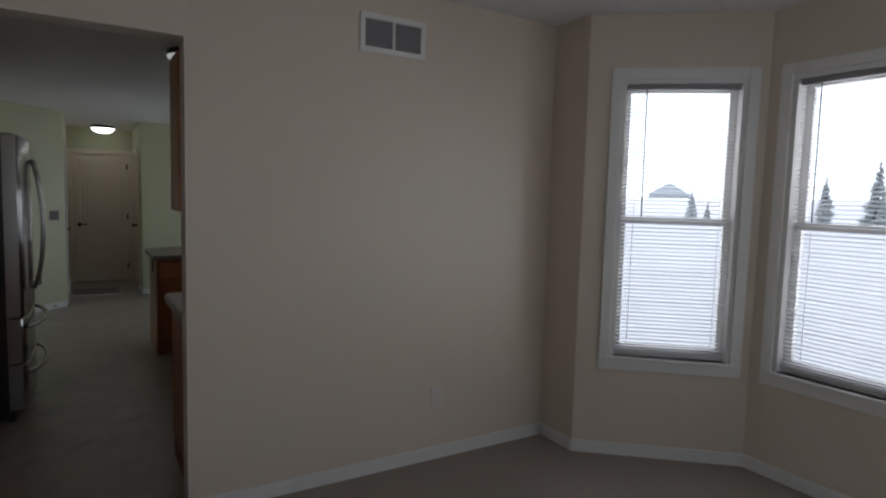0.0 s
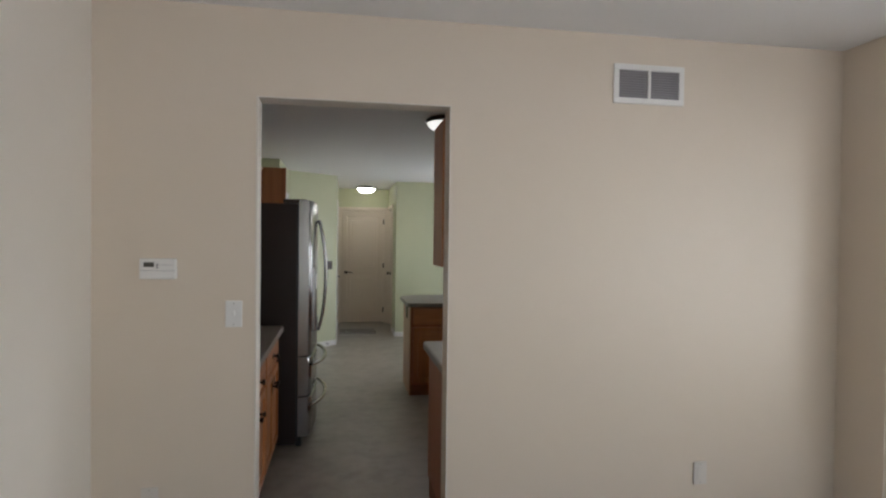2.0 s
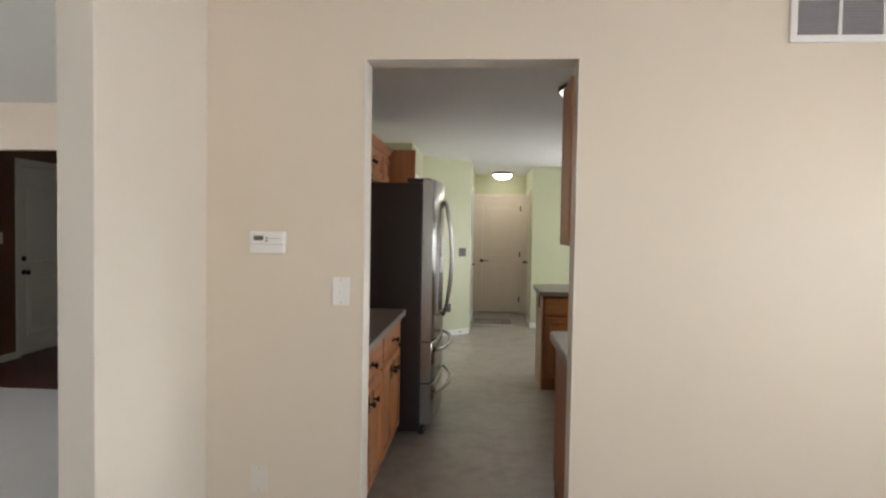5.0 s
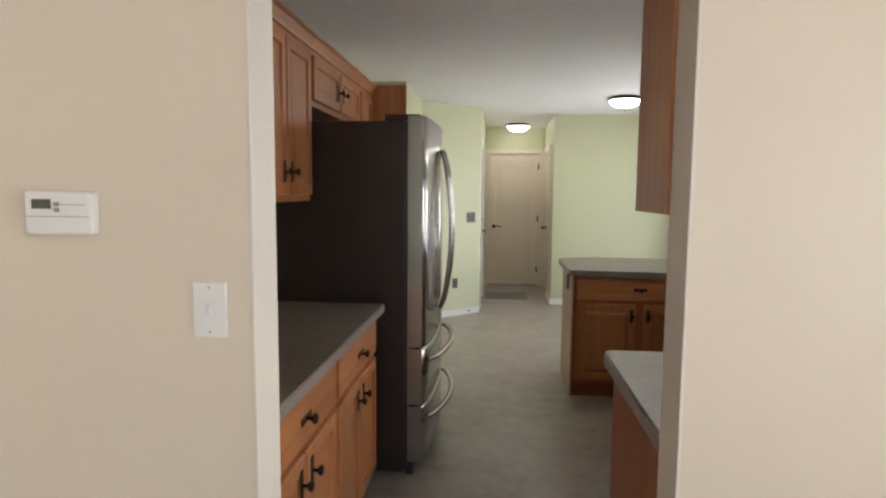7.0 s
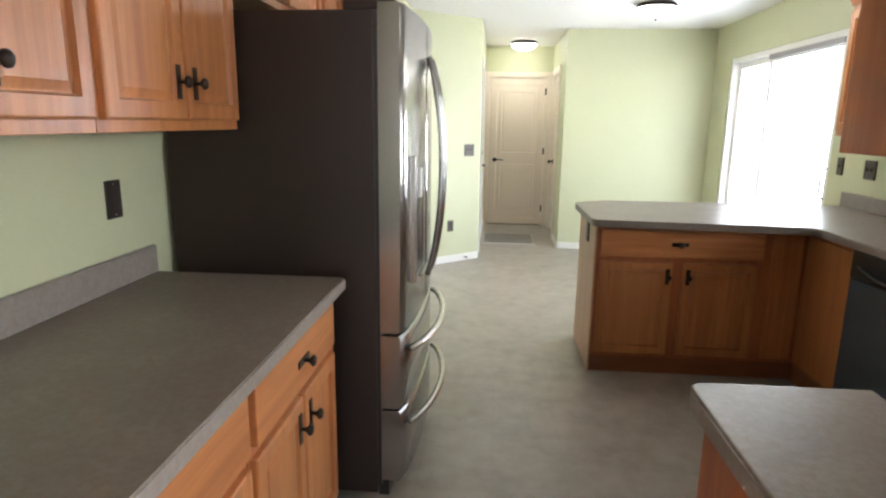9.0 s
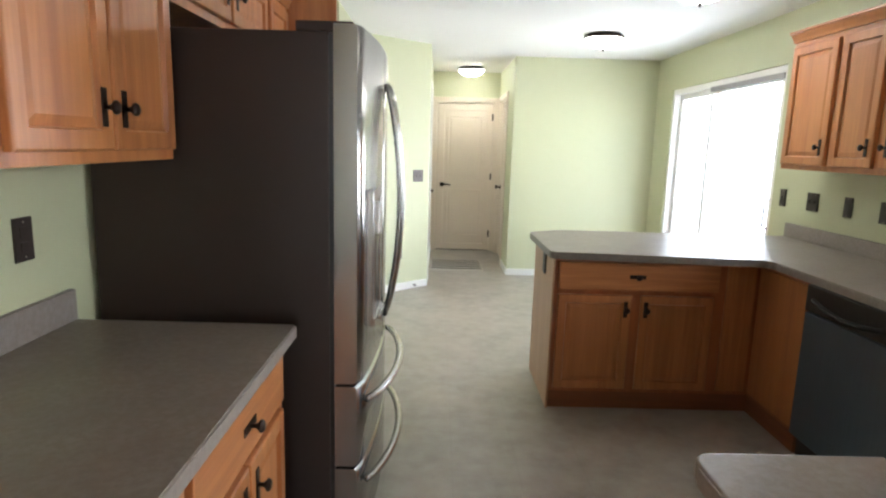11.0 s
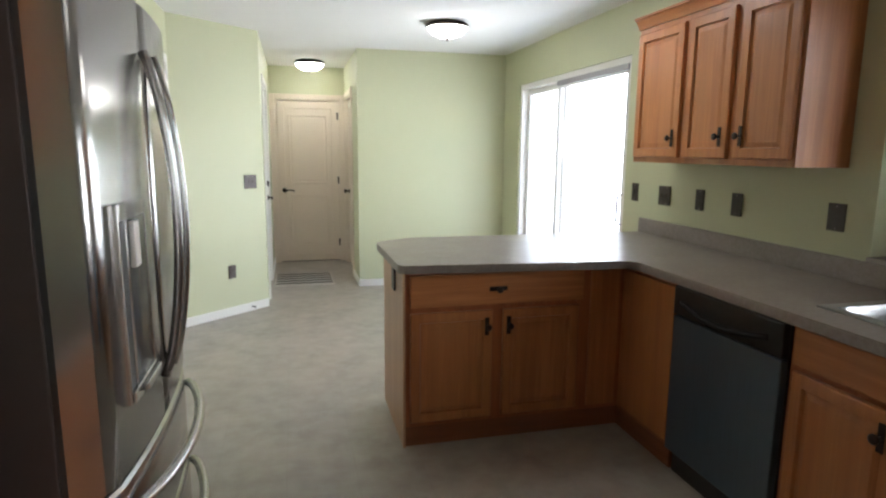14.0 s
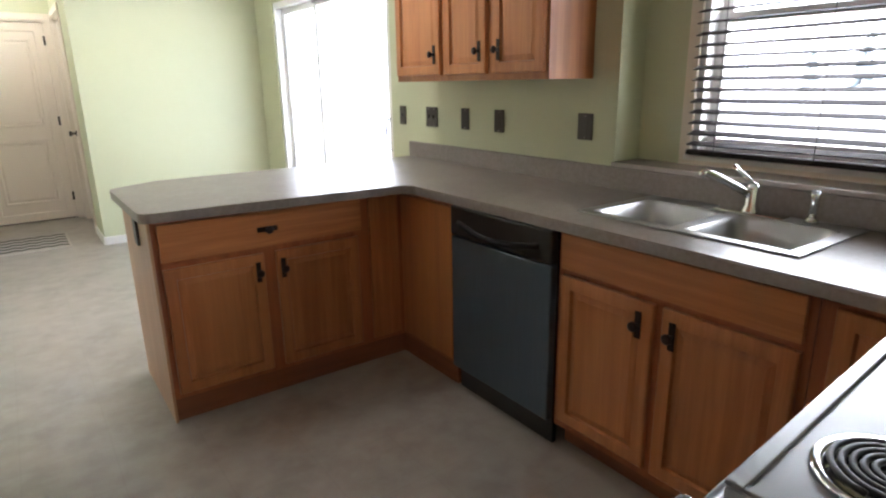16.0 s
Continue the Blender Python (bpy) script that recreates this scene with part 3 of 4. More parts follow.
inner_door("door_1", pose(FD[0], HY, 0, 0, 0, 0), FD[1] - FD[0], 2.04, DOORPAINT, "closed off-white panel door at the end of the hall", "left", set_back=0.02, lever=True)
inner_door("door_2", pose(HX0, LD[0], 0, 0, 0, 90), LD[1] - LD[0], 2.05, WHITE, "closed white outer door in the hall wall", "right", deadbolt=True, set_back=0.012, lever=True)
inner_door("door_3", pose(HX1, RD[1], 0, 0, 0, -90), RD[1] - RD[0], 2.05, DOORPAINT, "closed off-white door in the hall wall", "left")
inner_door("door_4", pose(PX, CY[0], 0, 0, 0, 90), CY[1] - CY[0], 2.05, WHITE, "closed white closet door beyond the fridge", "left", set_back=0.008)
inner_door("door_5", pose(QX, 6.38, 0, 0, 0, 90), 0.92, 2.09, WHITE, "closed white door with lever in the brown foyer wall", "left", hinges=False, deadbolt=True)

# ---- windows ----


def mini_blind(m, w, z0, z1, n, label):
    b = thing("window_blind", m, label, "blind", "bay window blinds")
    part("headrail", boxes((0.004, w - 0.004, -0.014, 0.014, z1 - 0.03, z1), bevel=0.002), VENTGREY, b, "grey metal headrail")
    part("bottom_rail", boxes((0.006, w - 0.006, -0.012, 0.012, z0, z0 + 0.016), bevel=0.003), BLINDWHITE, b)
    for x in (0.12 * w, 0.88 * w):
        part("cord", tube(((x, 0, z0 + 0.01), (x, 0, z1 - 0.02)), 0.0012, 6), BLINDWHITE, b)
    part("tilt_wand", tube(((0.11, -0.02, z1 - 0.03), (0.115, -0.024, z1 - 0.75)), 0.004, 8), VENTGREY, b, "clear tilt wand")
    bm = bmesh.new()
    xs, prof = (0.008, w - 0.008), ((-0.0125, 0.0), (-0.004, 0.0022), (0.004, 0.0022), (0.0125, 0.0))
    grid = [[bm.verts.new((x, y, z)) for y, z in prof] for x in xs]
    low = [[bm.verts.new((x, y, z - 0.0009)) for y, z in prof] for x in xs]
    for i in range(3):
        bm.faces.new((grid[0][i], grid[1][i], grid[1][i + 1], grid[0][i + 1]))
        bm.faces.new((low[0][i], low[0][i + 1], low[1][i + 1], low[1][i]))
    bm.faces.new((grid[0][0], low[0][0], low[1][0], grid[1][0]))
    bm.faces.new((grid[0][3], grid[1][3], low[1][3], low[0][3]))
    me = mesh_of("slat", bm, BLINDWHITE)
    for i in range(n):
        z = z0 + 0.03 + (z1 - z0 - 0.075) * i / (n - 1)
        piece("slat", me, b, pose(0, 0, z, 8 + 3 * math.sin(i * 1.7)))
    return b


def sash_window(name, m, w, z0, z1, label, thick=0.13, wide=0.06, trim=None):
    """A double-hung window in an opening from x = 0 to w; the room lies towards -y."""
    h = z1 - z0
    win = thing(name, m @ Matrix.Translation((0, 0, z0)), label, "window", kind="structure")
    part("casing", boxes((-wide, 0, -0.016, 0.0, -0.02, h + wide), (w, w + wide, -0.016, 0.0, -0.02, h + wide), (0, w, -0.016, 0.0, h, h + wide), (-wide, w + wide, -0.016, 0.0, -wide - 0.02, -0.02), bevel=0.004), trim or WHITE, win, "painted casing")
    part("window_sill", boxes((-0.02, w + 0.02, -0.03, 0.05, -0.02, 0.0), bevel=0.004), WHITE, win)
    part("window_frame", boxes((0, 0.025, 0.0, thick, 0, h), (w - 0.025, w, 0.0, thick, 0, h), (0.025, w - 0.025, 0.0, thick, h - 0.025, h), (0.025, w - 0.025, 0.05, thick, 0, 0.025)), PLASTIC, win)
    for nm, y, a, b in (("upper_sash", 0.09, h / 2 - 0.02, h - 0.025), ("lower_sash", 0.06, 0.025, h / 2 + 0.02)):
        s = part(nm, boxes((0.025, 0.065, y, y + 0.03, a, b), (w - 0.065, w - 0.025, y, y + 0.03, a, b), (0.065, w - 0.065, y, y + 0.03, b - 0.04, b), (0.065, w - 0.065, y, y + 0.03, a, a + 0.04), bevel=0.003), PLASTIC, win)
        g = part("pane", boxes((0.065, w - 0.065, y + 0.013, y + 0.017, a + 0.04, b - 0.04)), GLASS, s)
        g.visible_shadow = False
    return win


for nm, mm, u0, u1, n in (("window_1", m_bay, 0.19, 0.86, 66), ("window_2", m_mid, 0.13, 1.04, 66), ("window_3", m_mid, 1.17, 2.08, 66), ("window_4", m_far, 0.10, 0.77, 66)):
    mw = mm @ Matrix.Translation((u0, 0, 0))
    sash_window(nm, mw, u1 - u0, WZ0, WZ1, "white double-hung bay window with white casing")
    mini_blind(mw @ Matrix.Translation((0.027, 0.03, 0)), u1 - u0 - 0.054, WZ0 + 0.03, WZ1 - 0.026, n, "white horizontal mini blind, slats open, before a bay window")

wm = pose(AX, WY1, 0, 0, 0, -90)
sash_window("window_5", wm, WY1 - WY0, WKZ0, WKZ1, "double-hung window with cream casing above the kitchen sink", 0.12, 0.05, DOORPAINT)

# patio door
pd = thing("patio_door", pose(EX, PY1, 0, 0, 0, -90), "white sliding glass patio door, closed, full of daylight", "patio door", kind="structure")
pw = PY1 - PY0
part("door_frame", boxes((0.001, 0.04, 0.012, 0.12, 0, PZ - 0.001), (pw - 0.04, pw - 0.001, 0.012, 0.12, 0, PZ - 0.001), (0.04, pw - 0.04, 0.012, 0.12, PZ - 0.05, PZ - 0.001), (0.04, pw - 0.04, 0.012, 0.12, 0, 0.03)), PLASTIC, pd)
part("track", boxes((0.86, pw - 0.04, 0.002, 0.03, PZ - 0.09, PZ - 0.05), bevel=0.002), VENTGREY, pd, "grey top track")
for nm, y, a, b in (("fixed_panel", 0.075, 0.042, 0.90), ("sliding_panel", 0.03, 0.82, pw - 0.042)):
    s = part(nm, boxes((a, a + 0.055, y, y + 0.035, 0.03, PZ - 0.05), (b - 0.055, b, y, y + 0.035, 0.03, PZ - 0.05), (a + 0.055, b - 0.055, y, y + 0.035, PZ - 0.105, PZ - 0.05), (a + 0.055, b - 0.055, y, y + 0.035, 0.03, 0.13), bevel=0.003), PLASTIC, pd)
    g = part("pane", boxes((a + 0.055, b - 0.055, y + 0.015, y + 0.02, 0.13, PZ - 0.105)), GLASS, s)
    g.visible_shadow = False
    if nm == "sliding_panel":
        part("handle", tube(((b - 0.04, y, 0.92), (b - 0.04, y - 0.035, 0.94), (b - 0.04, y - 0.035, 1.12), (b - 0.04, y, 1.14)), 0.008), BLACK, s, "dark pull handle")

# dark wooden blind at the sink
wb = thing("wooden_blind", wm @ Matrix.Translation((0.004, -0.03, WKZ0 + 0.004)), "dark brown wooden blind, slats tilted open, at the sink window", "blind")
bw, bh = WY1 - WY0 - 0.008, WKZ1 - WKZ0 - 0.01
part("valance", boxes((0, bw, -0.022, 0.02, bh - 0.07, bh), bevel=0.003), BLINDDARK, wb)
part("bottom_rail", boxes((0, bw, -0.024, 0.024, 0.0, 0.02), bevel=0.004), BLINDDARK, wb)
slat = mesh_of("slat", boxes((0, bw, -0.025, 0.025, -0.002, 0.002), bevel=0.0008), BLINDDARK)
for i in range(23):
    piece("slat", slat, wb, pose(0, 0, 0.045 + (bh - 0.12) * i / 22, 14 + 2 * math.sin(i * 2.1), 0.2 * math.sin(i)))
for x in (0.12, bw / 2, bw - 0.12):
    part("ladder_cord", tube(((x, -0.026, 0.01), (x, -0.026, bh - 0.05)), 0.0015, 6), BLINDDARK, wb)

# ---- kitchen cabinets ----
CT, CB = 0.914, 0.874      # top and underside of the worktops


def base_cabinet(m, w, depth, fronts, label, group, hollow=False, recess=0.065):
    """Local frame: face frame on y = 0 towards -y, x to the right. fronts: (kind, x0, x1, z0, z1, handle x or None)."""
    c = thing("base_cabinet", m, label, "cabinet", group)
    shell = ((0, w, 0, 0.02, 0.1, CB), (0, 0.018, 0.02, depth, 0.1, CB), (w - 0.018, w, 0.02, depth, 0.1, CB), (0.018, w - 0.018, 0.02, depth, 0.1, 0.118))
    if hollow:
        for nm, row in zip(("face_frame", "side_panel", "side_panel", "bottom_panel"), shell):
            part(nm, boxes(row), OAK_FRAME, c)
    else:
        part("body", boxes((0, w, 0, depth, 0.1, CB), bevel=0.002), OAK_FRAME, c)
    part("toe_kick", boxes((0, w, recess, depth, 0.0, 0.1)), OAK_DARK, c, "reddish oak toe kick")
    for kind, x0, x1, z0, z1, hx in fronts:
        if kind == "drawer":
            f = part("drawer", slab_face(x1 - x0, z1 - z0, 0.02, x0, z0), OAK_FLAT, c)
            if hx is not None:
                pull(f, hx, -0.02, (z0 + z1) / 2, True)
        elif kind == "panel":
            part("panel", slab_face(x1 - x0, z1 - z0, 0.014, x0, z0), OAK, c)
        else:
            f = part("door", panel_face(x1 - x0, z1 - z0, 0.02, 0.055, x0, z0), OAK, c)
            if hx is not None:
                pull(f, hx, -0.02, z1 - 0.08)
    return c


def wall_cabinet(m, w, z0, z1, depth, doors, label, group, crown=True, knob_z=0.1):
    c = thing("wall_cabinet", m @ Matrix.Translation((0, 0, z0)), label, "cabinet", group)
    h = z1 - z0
    part("body", boxes((0, w, 0, depth, 0, h), bevel=0.002), OAK, c)
    for x0, x1, hx in doors:
        f = part("door", panel_face(x1 - x0, h - 0.06, 0.02, 0.055, x0, 0.03), OAK, c)
        if hx is not None:
            pull(f, hx, -0.02, 0.03 + knob_z)
    if crown:
        pr = ((0.0, h), (-0.012, h), (-0.016, h + 0.015), (-0.034, h + 0.045), (-0.044, h + 0.05), (-0.044, h + 0.062), (0.0, h + 0.062))
        bm = bmesh.new()
        a = [bm.verts.new((0, y, z)) for y, z in pr]
        b = [bm.verts.new((w, y, z)) for y, z in pr]
        bm.faces.new(a)
        bm.faces.new(list(reversed(b)))
        for i in range(len(pr)):
            bm.faces.new((a[i], b[i], b[(i + 1) % len(pr)], a[(i + 1) % len(pr)]))
        bmesh.ops.recalc_face_normals(bm, faces=bm.faces)
        part("crown_moulding", bm, OAK_FLAT, c)
    return c


LF = -0.565      # face frame of the left run
LY0, LY1 = 2.92, 4.36
gl = "cabinets along the fridge wall"
w1 = 3.63 - LY0
base_cabinet(pose(LF, LY0, 0, 0, 0, 90), w1, LF - KX - 0.002, (("drawer", 0.03, w1 - 0.015, 0.70, 0.85, w1 / 2), ("door", 0.03, w1 / 2 - 0.003, 0.13, 0.67, w1 / 2 - 0.05), ("door", w1 / 2 + 0.003, w1 - 0.015, 0.13, 0.67, w1 / 2 + 0.05)), "honey oak base cabinet with drawer and two doors", gl)
w2 = LY1 - 3.632
base_cabinet(pose(LF, 3.632, 0, 0, 0, 90), w2, LF - KX - 0.002, (("drawer", 0.02, w2 - 0.05, 0.70, 0.85, w2 / 2 - 0.01), ("door", 0.015, w2 / 2 - 0.018, 0.13, 0.67, w2 / 2 - 0.06), ("door", w2 / 2 - 0.01, w2 - 0.05, 0.13, 0.67, w2 / 2 + 0.035)), "honey oak base cabinet beside the fridge, one drawer and two doors", gl)
UF = -0.90
wall_cabinet(pose(UF, 2.985, 0, 0, 0, 90), 0.735, 1.40, 2.13, UF - KX - 0.002, ((0.02, 0.385, 0.335), (0.41, 0.72, 0.455)), "honey oak wall cabinet with two raised-panel doors", gl)
wall_cabinet(pose(UF, 3.722, 0, 0, 0, 90), 0.725, 1.40, 2.13, UF - KX - 0.002, ((0.015, 0.365, 0.325), (0.375, 0.705, 0.415)), "honey oak wall cabinet beside the fridge, two doors", gl)
wall_cabinet(pose(UF, 4.449, 0, 0, 0, 90), 1.02, 1.86, 2.13, UF - KX - 0.002, ((0.03, 0.505, 0.465), (0.53, 0.99, 0.57)), "short honey oak wall cabinet above the fridge", gl)
wall_cabinet(pose(UF, 5.471, 0, 0, 0, 90), 0.38, 1.86, 2.13, UF - KX - 0.002, ((0.02, 0.34, None),), "short narrow honey oak wall cabinet", gl)
tagged(new("fridge_end_panel", mesh_of("fridge_end_panel", boxes((KX + 0.002, -0.645, 5.853, 5.873, 0.0, 2.20), bevel=0.002), OAK)), "tall honey oak end panel beside the fridge", "panel")


def worktop(label, at, top, edges):
    """A worktop with its lighter front edge strips; edges: rows of box limits."""
    t = thing("worktop", pose(*at), label, "worktop")
    shift = Matrix.Translation((-at[0], -at[1], -at[2]))
    top.transform(shift)
    part("top", top, COUNTER, t)
    for e in edges:
        strip = boxes(e, bevel=0.002)
        strip.transform(shift)
        part("edge_strip", strip, COUNTER_EDGE, t, "lighter laminate edge strip")
    return t


def rounded(points, radii, steps=6):
    """A polygon with its corners rounded."""
    out = []
    n = len(points)
    for i, (p, r) in enumerate(zip(points, radii)):
        p = Vector(p)
        if not r:
            out.append(tuple(p))
            continue
        a, b = Vector(points[i - 1]), Vector(points[(i + 1) % n])
        p0, p1 = p + (a - p).normalized() * r, p + (b - p).normalized() * r
        for k in range(steps + 1):
            t = k / steps
            out.append(tuple((1 - t) ** 2 * p0 + 2 * t * (1 - t) * p + t * t * p1))
    return out


def backsplash(name, x0, x1, y0, y1, label):
    return tagged(new(name, mesh_of(name, boxes((x0, x1, y0, y1, CT + 0.001, CT + 0.095), bevel=0.004), COUNTER_EDGE)), label, "backsplash")


worktop("speckled taupe laminate worktop beside the fridge", (-0.85, 3.6, CB), prism(rounded(((KX + 0.002, LY0), (-0.522, LY0), (-0.522, LY1 + 0.01), (KX + 0.002, LY1 + 0.01)), (0, 0, 0.015, 0)), CB + 0.001, CT), ((-0.522, -0.518, LY0, LY1 + 0.008, CB + 0.001, CT - 0.004),))
backsplash("backsplash", KX + 0.002, KX + 0.022, LY0, LY1 + 0.01, "low laminate backsplash on the worktop by the fridge")

# range wall, right of the doorway
SF = 3.61
base_cabinet(pose(0.75, SF, 0, 0, 0, 180), 0.335, SF - NY1 - 0.002, (("drawer", 0.02, 0.285, 0.70, 0.85, 0.15), ("door", 0.02, 0.285, 0.13, 0.67, 0.06)), "narrow honey oak base cabinet beside the range", "cabinets round the range")
worktop("small speckled laminate worktop with a rounded corner beside the range", (0.55, 3.3, CB), prism(rounded(((0.382, NY1 + 0.002), (0.75, NY1 + 0.002), (0.75, 3.65), (0.382, 3.65)), (0, 0, 0, 0.045)), CB + 0.001, CT, 0.006), ((0.43, 0.748, 3.65, 3.654, CB + 0.001, CT - 0.004), (0.378, 0.382, NY1 + 0.004, 3.60, CB + 0.001, CT - 0.004)))
wall_cabinet(pose(0.72, 3.196, 0, 0, 0, 180), 0.35, 1.405, 2.13, 3.196 - NY1 - 0.002, ((0.02, 0.33, 0.05),), "honey oak wall cabinet beside the doorway", "cabinets round the range", crown=False)

# sink run and peninsula
RF = 1.70
gr = "cabinets of the sink run"
base_cabinet(pose(RF, 4.74, 0, 0, 0, -90), 0.845, EX - RF - 0.002, (("drawer", 0.025, 0.825, 0.735, 0.864, None), ("door", 0.025, 0.405, 0.135, 0.712, 0.355), ("door", 0.435, 0.825, 0.135, 0.712, 0.475)), "honey oak sink base cabinet with false drawer front and two doors", gr, hollow=True)
base_cabinet(pose(RF, 3.893, 0, 0, 0, -90), 0.32, EX - RF - 0.002, (("door", 0.04, 0.28, 0.13, 0.85, None),), "honey oak corner cabinet between sink and range", gr)
base_cabinet(pose(RF, 5.818, 0, 0, 0, -90), 0.462, EX - RF - 0.002, (("panel", 0.022, 0.445, 0.125, 0.85, None),), "plain honey oak corner cabinet beside the dishwasher", gr, recess=0.004)
PF = 5.82
pen = base_cabinet(pose(0.56, PF, 0, 0, 0, 0), EX - 0.564, 0.58, (("drawer", 0.022, 0.91, 0.70, 0.856, 0.455), ("door", 0.022, 0.43, 0.125, 0.672, 0.40), ("door", 0.485, 0.89, 0.125, 0.672, 0.512), ("panel", 0.955, 1.115, 0.125, 0.85, None)), "honey oak peninsula cabinet, one wide drawer and two doors", gr, recess=0.004)
part("end_panel", boxes((-0.012, -0.001, -0.012, 0.59, 0.0, CB)), OAK_GLARE, pen, "oak veneer end panel, paled for glare")
tagged(new("outlet_plate", mesh_of("outlet_plate", boxes((0.537, 0.5475, 6.01, 6.08, 0.74, 0.855), bevel=0.002), PLATEDARK)), "dark bronze outlet plate on the peninsula's end", "outlet")
SX0, SX1, SY0, SY1 = 1.805, 2.255, 4.0, 4.765


def top_with_hole():
    """One slab with the sink's cut-out."""
    back, s0, s1 = EX - 0.002, SX0 + 0.02, SX1 - 0.02
    ym = (SY0 + SY1) / 2
    line = ((back, NY1 + 0.002), (back, ym), (s1, ym), (s1, SY0 + 0.02), (s0, SY0 + 0.02), (s0, SY1 - 0.02), (s1, SY1 - 0.02), (s1, ym), (back, ym), (back, 6.63), (0.74, 6.63), (0.515, 6.50), (0.522, 5.765), (1.657, 5.67), (1.657, NY1 + 0.002))
    return prism(rounded(line, (0,) * 10 + (0.05, 0.05, 0.05, 0.06, 0)), CB + 0.001, CT)


worktop("L-shaped speckled taupe laminate worktop with sink and peninsula", (1.9, 5.1, CB), top_with_hole(), ((1.653, 1.657, 3.70, 5.60, CB + 0.001, CT - 0.004),))
backsplash("backsplash", EX - 0.022, EX - 0.002, 3.0, 6.62, "low laminate backsplash along the sink run")
solid("window_ledge", boxes((EX - 0.024, AX, AY0 + 0.001, AY1 - 0.001, AZ0 + 0.001, AZ0 + 0.02), bevel=0.004), LEDGE, "laminate ledge of the sink window recess", "ledge")
RU = 2.02
gw = "wall cabinets above the sink run"
wall_cabinet(pose(RU, 6.315, 0, 0, 0, -90), 0.45, 1.378, 2.115, EX - RU - 0.002, ((0.02, 0.43, 0.385),), "honey oak wall cabinet with one raised-panel door", gw)
wall_cabinet(pose(RU, 5.863, 0, 0, 0, -90), 0.725, 1.378, 2.115, EX - RU - 0.002, ((0.018, 0.338, 0.295), (0.388, 0.708, 0.43)), "honey oak wall cabinet with two raised-panel doors", gw)

# ---- dishwasher ----
dw = thing("dishwasher", pose(1.678, 5.349, 0, 0, 0, -90), "steel dishwasher with black control panel, dark blue reflection in its colour", "dishwasher")
part("body", boxes((0.003, 0.602, 0.02, 0.57, 0.1, CB - 0.004)), BLACK, dw)
part("door", boxes((0.005, 0.60, -0.012, 0.02, 0.115, 0.735), bevel=0.006), DISHPANEL, dw)
ctl = part("control_panel", boxes((0.003, 0.602, -0.016, 0.02, 0.74, CB - 0.006), bevel=0.008), BLACK, dw, "black control panel")
part("handle", tube([(0.06 + 0.48 * t, -0.016 - 0.02 * math.sin(math.pi * t), 0.80 - 0.03 * math.sin(math.pi * t)) for t in [i / 12 for i in range(13)]], 0.012, 10), GRIPBLACK, ctl, "curved black grip")
part("toe_plate", boxes((0.01, 0.595, 0.03, 0.05, 0.0, 0.1)), BLACK, dw)

# ---- sink and tap ----
sk = thing("kitchen_sink", pose((SX0 + SX1) / 2, (SY0 + SY1) / 2, CT + 0.001), "double-bowl stainless steel drop-in kitchen sink", "sink")
hw, hl = (SX1 - SX0) / 2, (SY1 - SY0) / 2


def basin(y0, y1):
    bm = bmesh.new()
    loops = []
    for inset, z, r in ((0.0, 0.004, 0.05), (0.008, -0.002, 0.05), (0.018, -0.09, 0.055), (0.035, -0.165, 0.06), (0.07, -0.175, 0.05)):
        pts = rounded(((-hw + 0.035 + inset, y0 + inset), (hw - 0.085 - inset, y0 + inset), (hw - 0.085 - inset, y1 - inset), (-hw + 0.035 + inset, y1 - inset)), (r,) * 4)
        loops.append([bm.verts.new((x, y, z)) for x, y in pts])
    for a, b in zip(loops, loops[1:]):
        for i in range(len(a)):
            bm.faces.new((a[i], a[(i + 1) % len(a)], b[(i + 1) % len(a)], b[i]))
    bm.faces.new(loops[-1])
    for f in bm.faces:
        f.smooth = True
    return bm


part("rim", boxes((-hw, -hw + 0.037, -hl, hl, 0, 0.006), (hw - 0.087, hw, -hl, hl, 0, 0.006), (-hw + 0.037, hw - 0.087, -hl, -hl + 0.042, 0, 0.006), (-hw + 0.037, hw - 0.087, hl - 0.042, hl, 0, 0.006), (-hw + 0.037, hw - 0.087, -0.022, 0.022, 0, 0.006), bevel=0.002), SINKSTEEL, sk)
for nm, a, b in (("bowl", -hl + 0.04, -0.02), ("bowl", 0.02, hl - 0.04)):
    bo = part(nm, basin(a, b), SINKSTEEL, sk)
    part("drain", turned(((0.045, -0.176), (0.045, -0.172), (0.03, -0.172), (0.02, -0.174)), 20, Matrix.Translation((-0.02, (a + b) / 2, 0))), CHROME, bo)
tp = thing("kitchen_tap", pose(SX1 - 0.045, 4.345, CT + 0.007), "single-lever chrome kitchen tap on the sink", "tap")
part("base", turned(((0.032, 0), (0.03, 0.012), (0.022, 0.03), (0.022, 0.085), (0.018, 0.1), (0.008, 0.108)), 24), CHROME, tp)
part("deck_plate", boxes((-0.03, 0.03, -0.12, 0.12, 0, 0.006), bevel=0.003), CHROME, tp)
part("spout", tube(((0, 0.0, 0.055), (-0.05, 0.02, 0.09), (-0.12, 0.06, 0.13), (-0.165, 0.085, 0.15), (-0.175, 0.09, 0.135)), 0.013, 12), CHROME, tp)
part("lever", tube(((0, 0, 0.1), (0.0, 0.03, 0.125), (0.0, 0.075, 0.155)), 0.008, 10), CHROME, tp)
sp = thing("side_sprayer", pose(SX1 - 0.04, 4.15, CT + 0.007), "chrome side sprayer beside the tap", "sprayer")
part("holder", turned(((0.022, 0), (0.02, 0.012), (0.013, 0.02)), 20), CHROME, sp)
part("spray_head", turned(((0.011, 0.02), (0.013, 0.06), (0.016, 0.09), (0.012, 0.105)), 16), CHROME, sp)

